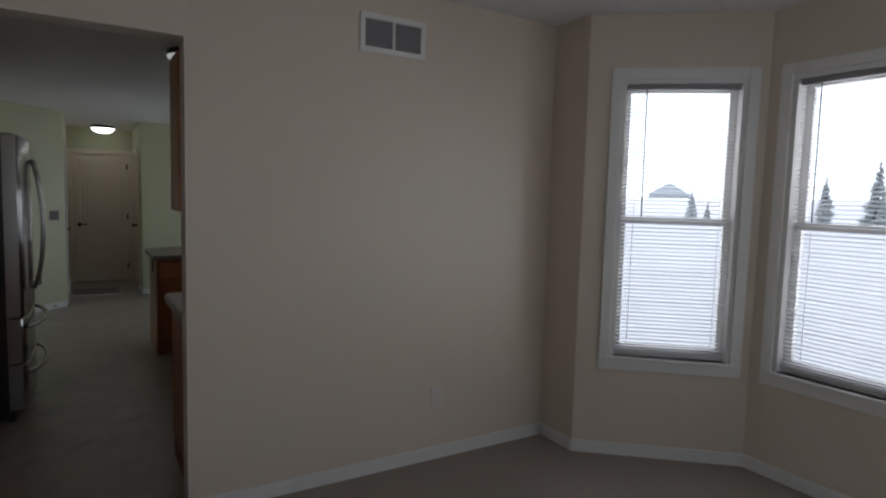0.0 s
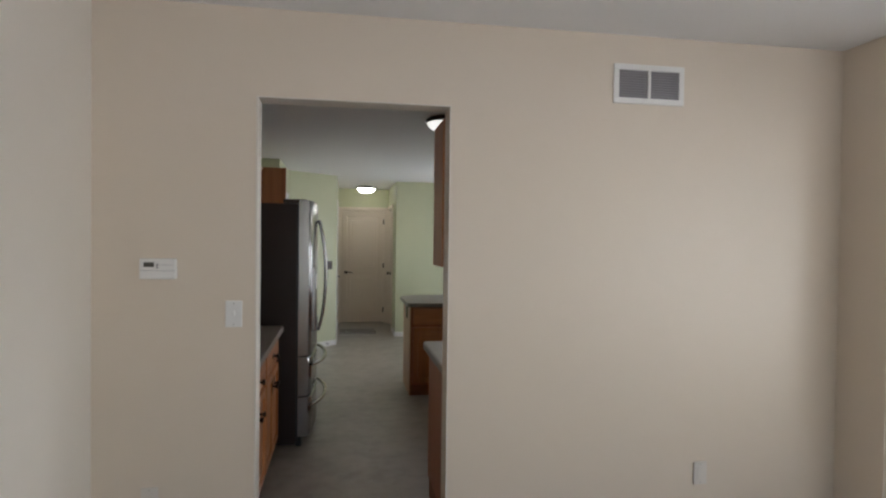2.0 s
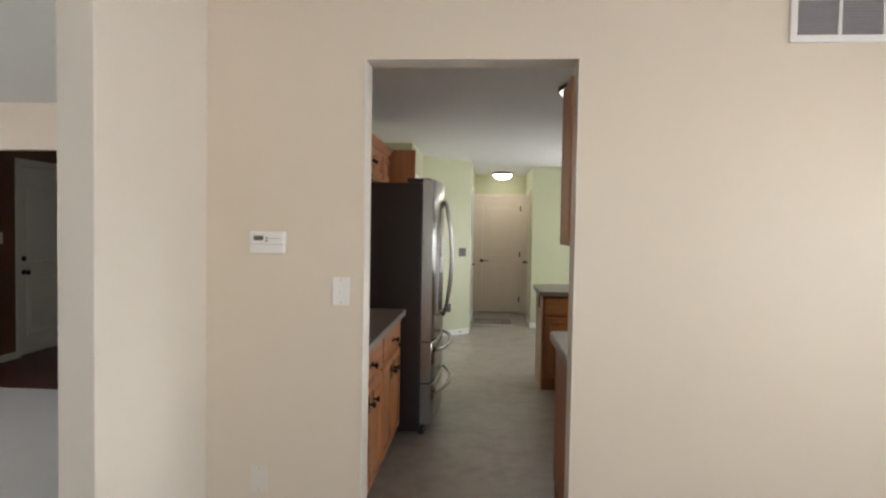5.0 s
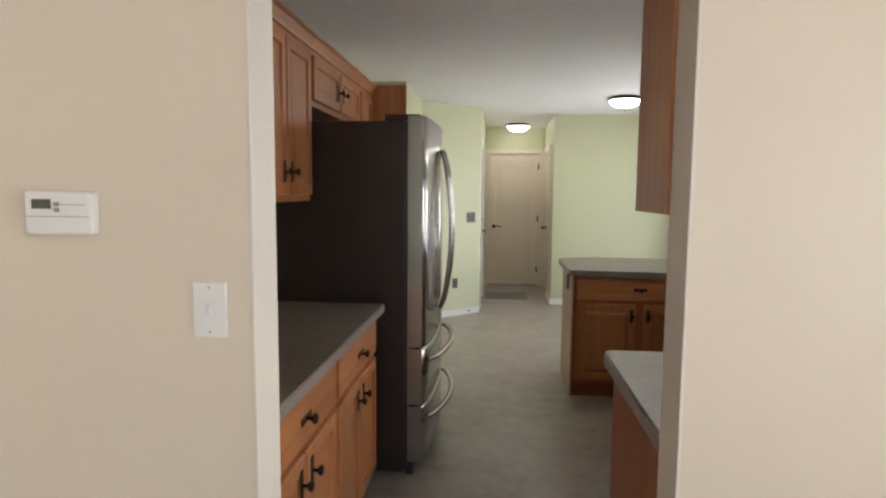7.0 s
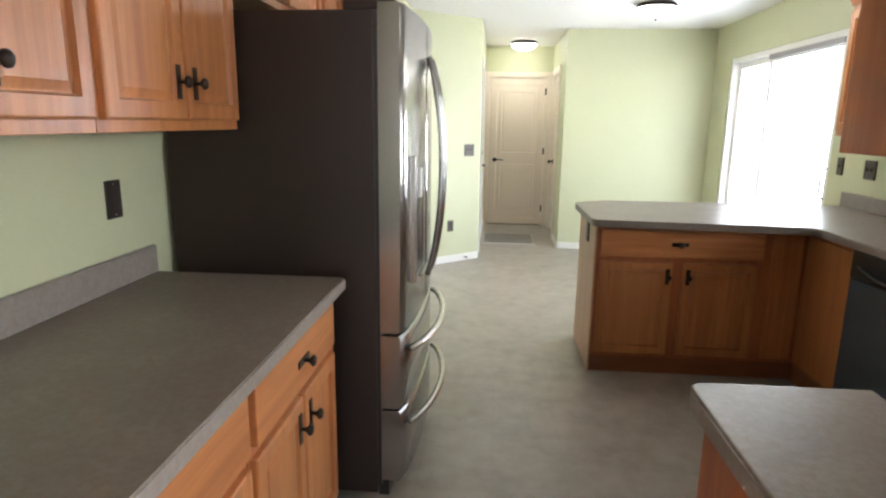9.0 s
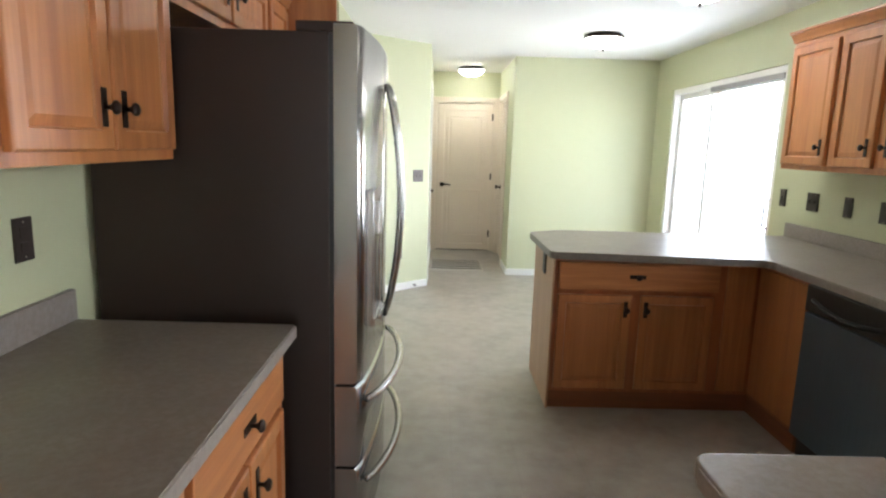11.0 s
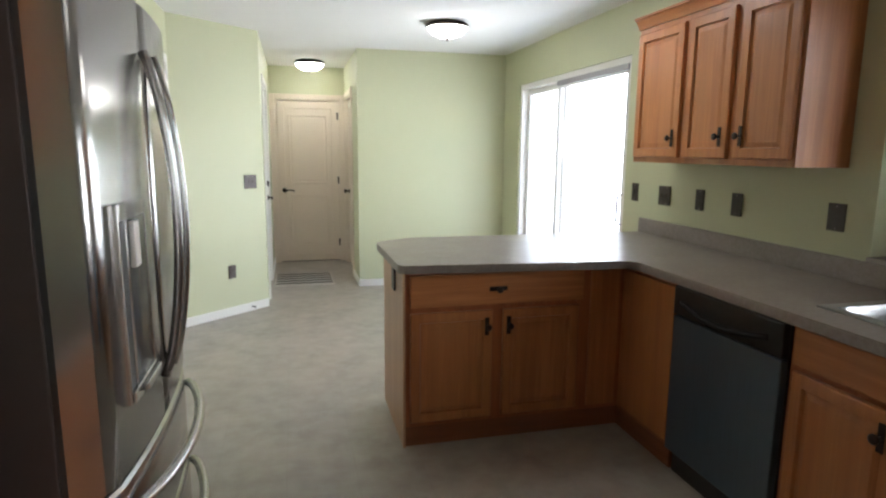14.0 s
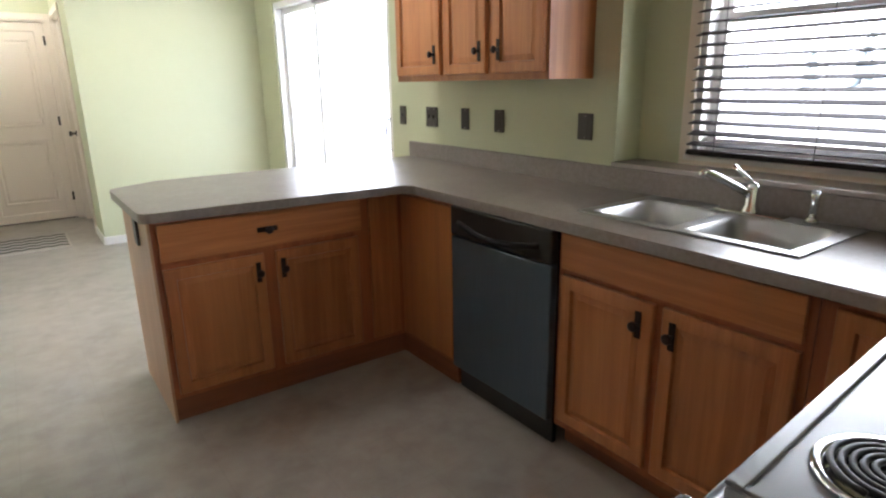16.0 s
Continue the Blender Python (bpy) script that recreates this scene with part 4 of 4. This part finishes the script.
# ---- range ----
rg = thing("range", pose(1.54, 3.672, 0, 0, 0, 184), "white electric coil range between the worktops", "range")
RW, RDp = 0.755, 0.69
part("body", boxes((0, RW, 0.02, RDp, 0.06, 0.895), bevel=0.003), ENAMEL, rg)
ck = part("cooktop", boxes((-0.002, RW + 0.002, -0.005, RDp - 0.06, 0.896, 0.922), bevel=0.006), ENAMEL, rg)
for row in ((0.0, RW, -0.006, 0.016, 0.9225, 0.929), (0.0, 0.014, 0.016, RDp - 0.06, 0.9225, 0.929), (RW - 0.014, RW, 0.016, RDp - 0.06, 0.9225, 0.929)):
    part("cooktop_lip", boxes(row, bevel=0.002), ENAMEL, ck)
ov = part("oven_door", boxes((0.01, RW - 0.01, -0.03, 0.018, 0.24, 0.86), bevel=0.006), ENAMEL, rg)
part("oven_window", boxes((0.14, RW - 0.14, -0.034, -0.0305, 0.38, 0.68), bevel=0.001), BLACK, ov)
part("handle", tube(((0.06, -0.03, 0.8), (0.06, -0.065, 0.8), (RW - 0.06, -0.065, 0.8), (RW - 0.06, -0.03, 0.8)), 0.011), ENAMEL, ov)
part("drawer", boxes((0.01, RW - 0.01, -0.025, 0.018, 0.07, 0.225), bevel=0.006), ENAMEL, rg)
bg = part("backguard", boxes((0, RW, RDp - 0.058, RDp, 0.896, 1.07), bevel=0.01), ENAMEL, rg)
for i in range(5):
    part("control_knob", turned(((0.022, 0), (0.02, 0.018), (0.012, 0.022)), 18, Matrix.Translation((0.1 + 0.14 * i, RDp - 0.058, 1.0)) @ pose(0, 0, 0, 90)), BLACK, bg)


def burner(x, y, r):
    b = part("burner_pan", turned(((r * 0.2, 0.9225), (r * 0.9, 0.9235), (r, 0.929), (r * 1.16, 0.9315), (r * 1.2, 0.928), (r * 1.2, 0.9225)), 40, Matrix.Translation((x, y, 0))), CHROME, rg, "chrome drip pan")
    pts = []
    for i in range(150):
        a = 2 * math.pi * i / 150 * 5.0
        rr = r * (0.2 + 0.74 * i / 149)
        pts.append((x + rr * math.cos(a), y + rr * math.sin(a), 0.936))
    part("coil", tube(pts, r * 0.062, 8, 0.75), COIL, b, "black spiral heating coil")


burner(RW - 0.15, 0.125, 0.075)
burner(0.19, 0.15, 0.095)
burner(RW - 0.19, 0.41, 0.095)
burner(0.19, 0.41, 0.075)

# ---- fridge ----
FYA, FYB = 4.49, 5.40
fr = thing("fridge", pose(-0.44, FYA, 0, 0, 0, 90), "stainless steel french-door fridge with dark grey sides and two drawers", "fridge")
fw = FYB - FYA
part("body", boxes((0, fw, 0.0, 0.74, 0.02, 1.79), bevel=0.004), FRIDGESIDE, fr, "dark grey painted cabinet")
for xa in (0.005, fw - 0.16):
    part("hinge_cover", boxes((xa, xa + 0.155, -0.075, 0.10, 1.791, 1.822), bevel=0.006), FRIDGESIDE, fr)
part("gasket", boxes((0.006, fw - 0.006, -0.014, 0.0, 0.05, 1.785)), BLACK, fr)


def bowed(x0, x1, z0, z1, depth=0.085, bow=0.03):
    """A door whose front swells towards the fridge's middle, with rounded edges."""
    bm = bmesh.new()
    n = 14
    fronts, backs = [], []
    for i in range(n + 1):
        x = x0 + (x1 - x0) * i / n
        y = -0.014 - depth - bow * (1 - ((x - fw / 2) / (fw / 2)) ** 2)
        edge = min(x - x0, x1 - x) / 0.014
        if edge < 1:
            y += 0.012 * (1 - edge) ** 2
        fronts.append([bm.verts.new((x, y + 0.008, z0)), bm.verts.new((x, y, z0 + 0.008)), bm.verts.new((x, y, z1 - 0.008)), bm.verts.new((x, y + 0.008, z1))])
        backs.append([bm.verts.new((x, -0.0145, z0)), bm.verts.new((x, -0.0145, z1))])
    for i in range(n):
        a, b, c, d = fronts[i], fronts[i + 1], backs[i], backs[i + 1]
        for k in range(3):
            bm.faces.new((a[k], b[k], b[k + 1], a[k + 1]))
        bm.faces.new((a[3], b[3], d[1], c[1]))
        bm.faces.new((a[0], c[0], d[0], b[0]))
        bm.faces.new((c[0], c[1], d[1], d[0]))
    for a, c in ((fronts[0], backs[0]), (fronts[-1], backs[-1])):
        bm.faces.new((a[0], a[1], a[2], a[3], c[1], c[0]))
    bmesh.ops.recalc_face_normals(bm, faces=bm.faces)
    for f in bm.faces:
        f.smooth = abs(f.normal.z) < 0.5 and abs(f.normal.x) < 0.9
    return bm


def front_y(x):
    return -0.014 - 0.085 - 0.03 * (1 - ((x - fw / 2) / (fw / 2)) ** 2)


mid = fw / 2
dl = part("left_door", bowed(0.004, mid - 0.003, 0.672, 1.815), STEEL, fr)
dr = part("right_door", bowed(mid + 0.003, fw - 0.004, 0.672, 1.815), STEEL, fr)
for d, hx, sgn in ((dl, mid - 0.055, -1), (dr, mid + 0.055, 1)):
    pts = [(hx + sgn * 0.0, front_y(hx) - 0.012 - 0.058 * math.sin(math.pi * t) ** 0.7, 0.80 + 0.88 * t) for t in [i / 24 for i in range(25)]]
    part("handle", tube(pts, 0.016, 12, 0.8), STEEL, d, "bowed steel bar handle")
for z0, z1 in ((0.375, 0.662), (0.075, 0.365)):
    d = part("drawer", bowed(0.004, fw - 0.004, z0, z1), STEEL, fr)
    pts = [(0.05 + (fw - 0.1) * t, front_y(0.05 + (fw - 0.1) * t) - 0.01 - 0.062 * math.sin(math.pi * t) ** 0.6, z1 - 0.06) for t in [i / 24 for i in range(25)]]
    part("handle", tube(pts, 0.016, 12, 0.8), STEEL, d, "bowed steel bar handle")
part("base_grille", boxes((0.02, fw - 0.02, -0.04, 0.0, 0.0, 0.07)), BLACK, fr)
dx, dy = 0.10, front_y(0.20)
disp = part("dispenser", boxes((dx, dx + 0.012, dy - 0.010, dy + 0.02, 0.84, 1.31), (dx + 0.243, dx + 0.255, dy - 0.010, dy + 0.02, 0.84, 1.31), (dx + 0.012, dx + 0.243, dy - 0.010, dy + 0.02, 1.27, 1.31), (dx + 0.012, dx + 0.243, dy - 0.016, dy + 0.02, 0.84, 0.87), (dx + 0.062, dx + 0.072, dy - 0.010, dy + 0.02, 0.87, 1.27), bevel=0.003), STEEL, dl, "steel water and ice dispenser frame")
part("control_strip", boxes((dx + 0.012, dx + 0.062, dy - 0.006, dy + 0.015, 0.87, 1.27)), BLACK, disp, "glossy black control strip")
part("recess", boxes((dx + 0.072, dx + 0.243, dy - 0.004, dy + 0.015, 0.87, 1.27)), NICHE, disp, "dark shiny dispenser niche")
part("paddle", boxes((dx + 0.10, dx + 0.15, dy - 0.018, dy - 0.004, 1.15, 1.262), bevel=0.004), ALMOND, disp, "pale grey dispenser paddle")
part("drip_tray", boxes((dx + 0.08, dx + 0.235, dy - 0.03, dy - 0.016, 0.845, 0.865), bevel=0.004), STEEL, disp)

# ---- ceiling lamps ----


def ceiling_lamp(x, y, label, r=0.165, glass=LAMPGLASS):
    l = thing("ceiling_lamp", pose(x, y, H), label, "ceiling lamp", "flush ceiling lamps")
    part("rim", turned(((r * 0.55, -0.0005), (r * 0.85, -0.004), (r, -0.02), (r * 1.02, -0.034), (r * 0.97, -0.042), (r * 0.86, -0.044)), 40), BRONZE, l, "dark bronze rim")
    part("shade", turned(((r * 0.95, -0.043), (r * 0.9, -0.06), (r * 0.72, -0.088), (r * 0.42, -0.108), (r * 0.1, -0.114)), 40), glass, l, "lit frosted glass bowl")
    part("finial", turned(((0.012, -0.113), (0.012, -0.12), (0.006, -0.126), (0.009, -0.134), (0.003, -0.142)), 16), BRONZE, l)
    return l


ceiling_lamp(0.645, 4.33, "lit flush lamp with frosted bowl between fridge and range", glass=LAMPGLASS_WEAK)
ceiling_lamp(1.39, 6.24, "lit flush lamp with frosted bowl above the peninsula")
ceiling_lamp(1.29, 7.92, "lit flush lamp with frosted bowl in the dining corner")
ceiling_lamp(0.29, 10.34, "lit flush lamp with frosted bowl in the hall")

# ---- plates, thermostat, vent ----


def plate(name, m, w, h, mat, label, category, kind="switch", n=1):
    p = thing(name, m, label, category)
    part("cover", boxes((-w / 2, w / 2, -0.007, 0, -h / 2, h / 2), bevel=0.0025), mat, p)
    for i in range(n):
        x = (i - (n - 1) / 2) * 0.046
        if kind == "switch":
            part("toggle", boxes((x - 0.005, x + 0.005, -0.017, -0.007, -0.008, 0.012), bevel=0.002), mat, p)
        else:
            for z in (-0.02, 0.02):
                part("socket", boxes((x - 0.016, x + 0.016, -0.009, -0.007, z - 0.014, z + 0.014), bevel=0.001), mat, p)
        for z in (-h / 2 + 0.012, h / 2 - 0.012):
            part("screw", turned(((0.003, 0), (0.0025, 0.0012)), 10, Matrix.Translation((x, -0.007, z)) @ pose(0, 0, 0, 90)), BRASSY, p)
    return p


for y, w, k, n in ((6.71, 0.07, "switch", 1), (6.38, 0.116, "switch", 2), (6.048, 0.07, "outlet", 1), (5.756, 0.075, "outlet", 1), (5.168, 0.085, "outlet", 1)):
    plate("wall_plate", pose(EX - 0.0005, y, 1.17, 0, 0, -90), w, 0.118, PLATEDARK, "dark bronze switch plate above the worktop" if k == "switch" else "dark bronze outlet plate above the worktop", "switch" if k == "switch" else "outlet", k, n)
plate("wall_plate", pose(KX + 0.0005, 4.19, 1.187, 0, 0, 90), 0.072, 0.118, PLATEDARK, "dark bronze outlet plate on the green wall by the fridge", "outlet", "outlet")
plate("wall_plate", pose(-0.2975, 8.6045, 1.15, 0, 0, 41.63), 0.125, 0.118, PLATEDARK, "dark bronze triple switch plate on the slanting wall", "switch", "switch", 2)
plate("wall_plate", pose(-0.468, 8.4529, 0.385, 0, 0, 41.63), 0.072, 0.115, PLATEDARK, "dark bronze outlet plate low on the slanting wall", "outlet", "outlet")
plate("light_switch", pose(-0.585, NY0 - 0.0005, 1.20), 0.072, 0.118, PLASTIC, "white single light switch beside the doorway", "switch")
plate("wall_outlet", pose(-0.933, NY0 - 0.0005, 0.385), 0.072, 0.116, ALMOND, "almond wall outlet under the thermostat", "outlet", "outlet")
plate("wall_outlet", pose(1.70, NY0 - 0.0005, 0.365), 0.072, 0.116, ALMOND, "almond wall outlet low on the cream wall", "outlet", "outlet")
plate("light_switch", pose(QX + 0.0005, 6.1, 1.3, 0, 0, 90), 0.1, 0.12, PLASTIC, "white light switch on the brown foyer wall", "switch")
plate("light_switch", pose(QX + 0.0005, 7.72, 1.32, 0, 0, 90), 0.07, 0.12, PLASTIC, "white light switch on the brown foyer wall", "switch")

th = thing("thermostat", pose(-0.897, NY0 - 0.0005, 1.40), "white wall thermostat with a small grey display", "thermostat")
part("body", boxes((-0.075, 0.075, -0.028, 0, -0.045, 0.045), bevel=0.007), PLASTIC, th)
part("display", boxes((-0.056, -0.014, -0.0295, -0.0275, 0.008, 0.028)), SCREEN, th)
part("button", boxes((-0.006, 0.004, -0.031, -0.027, 0.014, 0.022), (-0.006, 0.004, -0.031, -0.027, 0.002, 0.010)), VENTGREY, th)
part("seam", boxes((-0.07, 0.07, -0.0288, -0.027, -0.0085, -0.007), (0.008, 0.06, -0.0288, -0.027, 0.016, 0.0175)), VENTGREY, th)

vt = thing("wall_vent", pose(1.38, NY0 - 0.0005, 2.32) @ Matrix.Diagonal((1.1, 1, 1.1, 1)), "white return air grille with two louvred fields", "vent")
part("frame", boxes((-0.17, 0.17, -0.012, 0, 0.062, 0.088), (-0.17, 0.17, -0.012, 0, -0.088, -0.062), (-0.17, -0.145, -0.012, 0, -0.062, 0.062), (0.145, 0.17, -0.012, 0, -0.062, 0.062), (-0.007, 0.007, -0.012, 0, -0.062, 0.062), bevel=0.003), WHITE, vt)
# Shade between the white louvres is put into the grey of backing and slats.
part("backing", boxes((-0.145, 0.145, -0.002, 0, -0.062, 0.062)), VENTGREY, vt)
ls = mesh_of("slat", boxes((-0.068, 0.068, -0.005, 0.0045, -0.0007, 0.0007)), VENTGREY)
for sx in (-0.076, 0.076):
    for i in range(11):
        piece("slat", ls, vt, pose(sx, -0.006, -0.055 + 0.011 * i, -38))

# doormat in the hall
dm = thing("doormat", pose(0.14, 9.79, 0.001), "pale woven doormat with dark zigzag stripes in the hall", "doormat")
part("mat", boxes((-0.30, 0.33, -0.30, 0.32, 0, 0.008), bevel=0.002), MATLIGHT, dm)
for i in range(5):
    y = -0.265 + 0.118 * i
    bm = bmesh.new()
    for k in range(10):
        xa, xb = -0.28 + 0.059 * k, -0.28 + 0.059 * (k + 1)
        ya, yb = y + 0.035 * (k % 2), y + 0.035 * ((k + 1) % 2)
        bm.faces.new([bm.verts.new(p) for p in ((xa, ya, 0.012), (xb, yb, 0.012), (xb, yb + 0.05, 0.012), (xa, ya + 0.05, 0.012))])
    bmesh.ops.solidify(bm, geom=bm.faces[:], thickness=0.005)
    part("stripe", bm, MATDARK, dm)
ds = thing("door_stop", pose(-0.335, 8.571, 0.045, 0, 0, 41.63), "small dark spring door stop on the baseboard", "door stop")
part("spring", tube(((0, -0.016, 0), (0, -0.07, 0)), 0.006), BRONZE, ds)

# oval foyer window and stair skirt
ow = thing("oval_window", pose(QX + 0.001, 8.44, 1.84, 0, 0, 90), "small oval window with muntins in the brown foyer wall", "window")
# The pane glows to imitate daylight; the wall behind it is closed.
OVALGLOW = glowing("daylight_glow_pane", (0.85, 0.93, 1.0), 2.5)
ring = turned(((0.215, 0.0), (0.215, 0.02), (0.185, 0.024), (0.185, 0.0)), 40, pose(0, 0, 0, 90) @ Matrix.Diagonal((1.0, 1.35, 1, 1)))
part("frame", ring, WHITE, ow)
part("pane", turned(((0.184, 0.002), (0.184, 0.006)), 40, pose(0, 0, 0, 90) @ Matrix.Diagonal((1.0, 1.35, 1, 1))), OVALGLOW, ow, "frosted pane that glows in place of daylight")
for z in (-0.1, 0.1):
    part("muntin", boxes((-0.17, 0.17, -0.014, -0.0065, z - 0.006, z + 0.006)), WHITE, ow)
tagged(new("stair_skirt", mesh_of("stair_skirt", boxes((QX + 0.016, QX + 0.6, 7.9, 9.28, 0.006, 0.26), bevel=0.01), WHITE)), "white lowest stair step in the foyer", "stair")

# ---- outdoors ----
bm = bmesh.new()
rise = [(-900, -3.0), (12, -3.0), (22, -2.6), (34, -1.7), (46, -0.8), (56, -0.3), (75, 0.0), (90, 1.3), (104, 2.6), (120, 3.0), (900, 3.0)]
rows = [[bm.verts.new((x, y, z)) for x, z in rise] for y in (-900, -60, 0, 30, 60, 90, 140, 900)]
for lo, hi in zip(rows, rows[1:]):
    for i in range(len(lo) - 1):
        bm.faces.new((lo[i], lo[i + 1], hi[i + 1], hi[i]))
solid("ground", bm, SNOW, "snow-covered ground rising to a low hill beyond the yard", "ground")
solid("foundation", boxes((-6.3, 2.41, -2.72, 11.1, -3.0, -0.061), (2.41, 3.33, -0.36, 1.93, -3.0, -0.061)), SIDING, "plain foundation under the house", "foundation")


def conifer(x, y, z, h, seed):
    rnd = random.Random(seed)
    t = thing("conifer_tree", pose(x, y, z), "snow-dusted spruce tree in the yard, needles paled for haze", "tree", "trees in the yard")
    part("trunk", turned(((0.028 * h, 0), (0.02 * h, 0.3 * h), (0.003 * h, h)), 10), BARK, t)
    bm = bmesh.new()
    for i in range(420):
        f = rnd.random() ** 0.8
        z = h * (0.08 + 0.9 * f)
        reach = 0.25 * h * (1 - f) ** 0.9 * rnd.uniform(0.55, 1.1) + 0.05
        a = rnd.uniform(0, 2 * math.pi)
        d, s = Vector((math.cos(a), math.sin(a), 0)), Vector((-math.sin(a), math.cos(a), 0))
        wd = reach * rnd.uniform(0.18, 0.3)
        droop = -reach * rnd.uniform(0.15, 0.4)
        p0, p1 = Vector((0, 0, z)) + d * reach * 0.1, Vector((0, 0, z + droop)) + d * reach
        m1 = (p0 + p1) / 2
        for w2, dz in ((wd, 0.0), (wd * 0.7, -wd * 0.6)):
            vs = [bm.verts.new(q) for q in (p0 + Vector((0, 0, dz)), m1 + s * w2 + Vector((0, 0, dz - wd * 0.4)), p1 + Vector((0, 0, dz)), m1 - s * w2 + Vector((0, 0, dz - wd * 0.4)))]
            bm.faces.new(vs)
    part("crown", bm, NEEDLES, t)


bm = bmesh.new()
rows = [[bm.verts.new((160 * math.cos(radians(a)), 160 * math.sin(radians(a)) + 3, z)) for a in range(-6, 85, 6)] for z in (-3.05, 20, 60)]
for lo, hi in zip(rows, rows[1:]):
    for i in range(len(lo) - 1):
        bm.faces.new((lo[i], hi[i], hi[i + 1], lo[i + 1]))
solid("backdrop", bm, OVERCAST, "bright white overcast sky low over the snow", "sky")


for row in ((58.2, 42.3, 3.7, 1), (59.1, 40.9, 2.2, 4), (63.0, 30.7, 5.2, 2), (64.6, 26.8, 6.8, 3), (66, 22.0, 5.4, 5)):
    conifer(row[0], row[1], -0.35, row[2], row[3])
hs = thing("house", pose(110, 86, 0.3, 0, 0, 40), "pale grey house with a snow-dusted roof far off", "house")
part("wall", boxes((-5, 5, -4, 4, 0, 3.2)), SIDING, hs)
bm = bmesh.new()
v = [bm.verts.new(p) for p in ((-5.4, -4.4, 3.1), (5.4, -4.4, 3.1), (5.4, 4.4, 3.1), (-5.4, 4.4, 3.1), (-5.4, 0, 5.6), (5.4, 0, 5.6))]
for q in ((0, 1, 5, 4), (2, 3, 4, 5), (1, 2, 5), (3, 0, 4), (0, 3, 2, 1)):
    bm.faces.new([v[i] for i in q])
part("roof", bm, SHINGLE, hs)
for x in (-3, 0, 3):
    wn = part("window", boxes((x - 0.6, x + 0.6, -4.05, -3.99, 1.0, 2.3)), WHITE, hs)
    part("pane", boxes((x - 0.5, x + 0.5, -4.07, -4.055, 1.1, 2.2)), BLACK, wn)
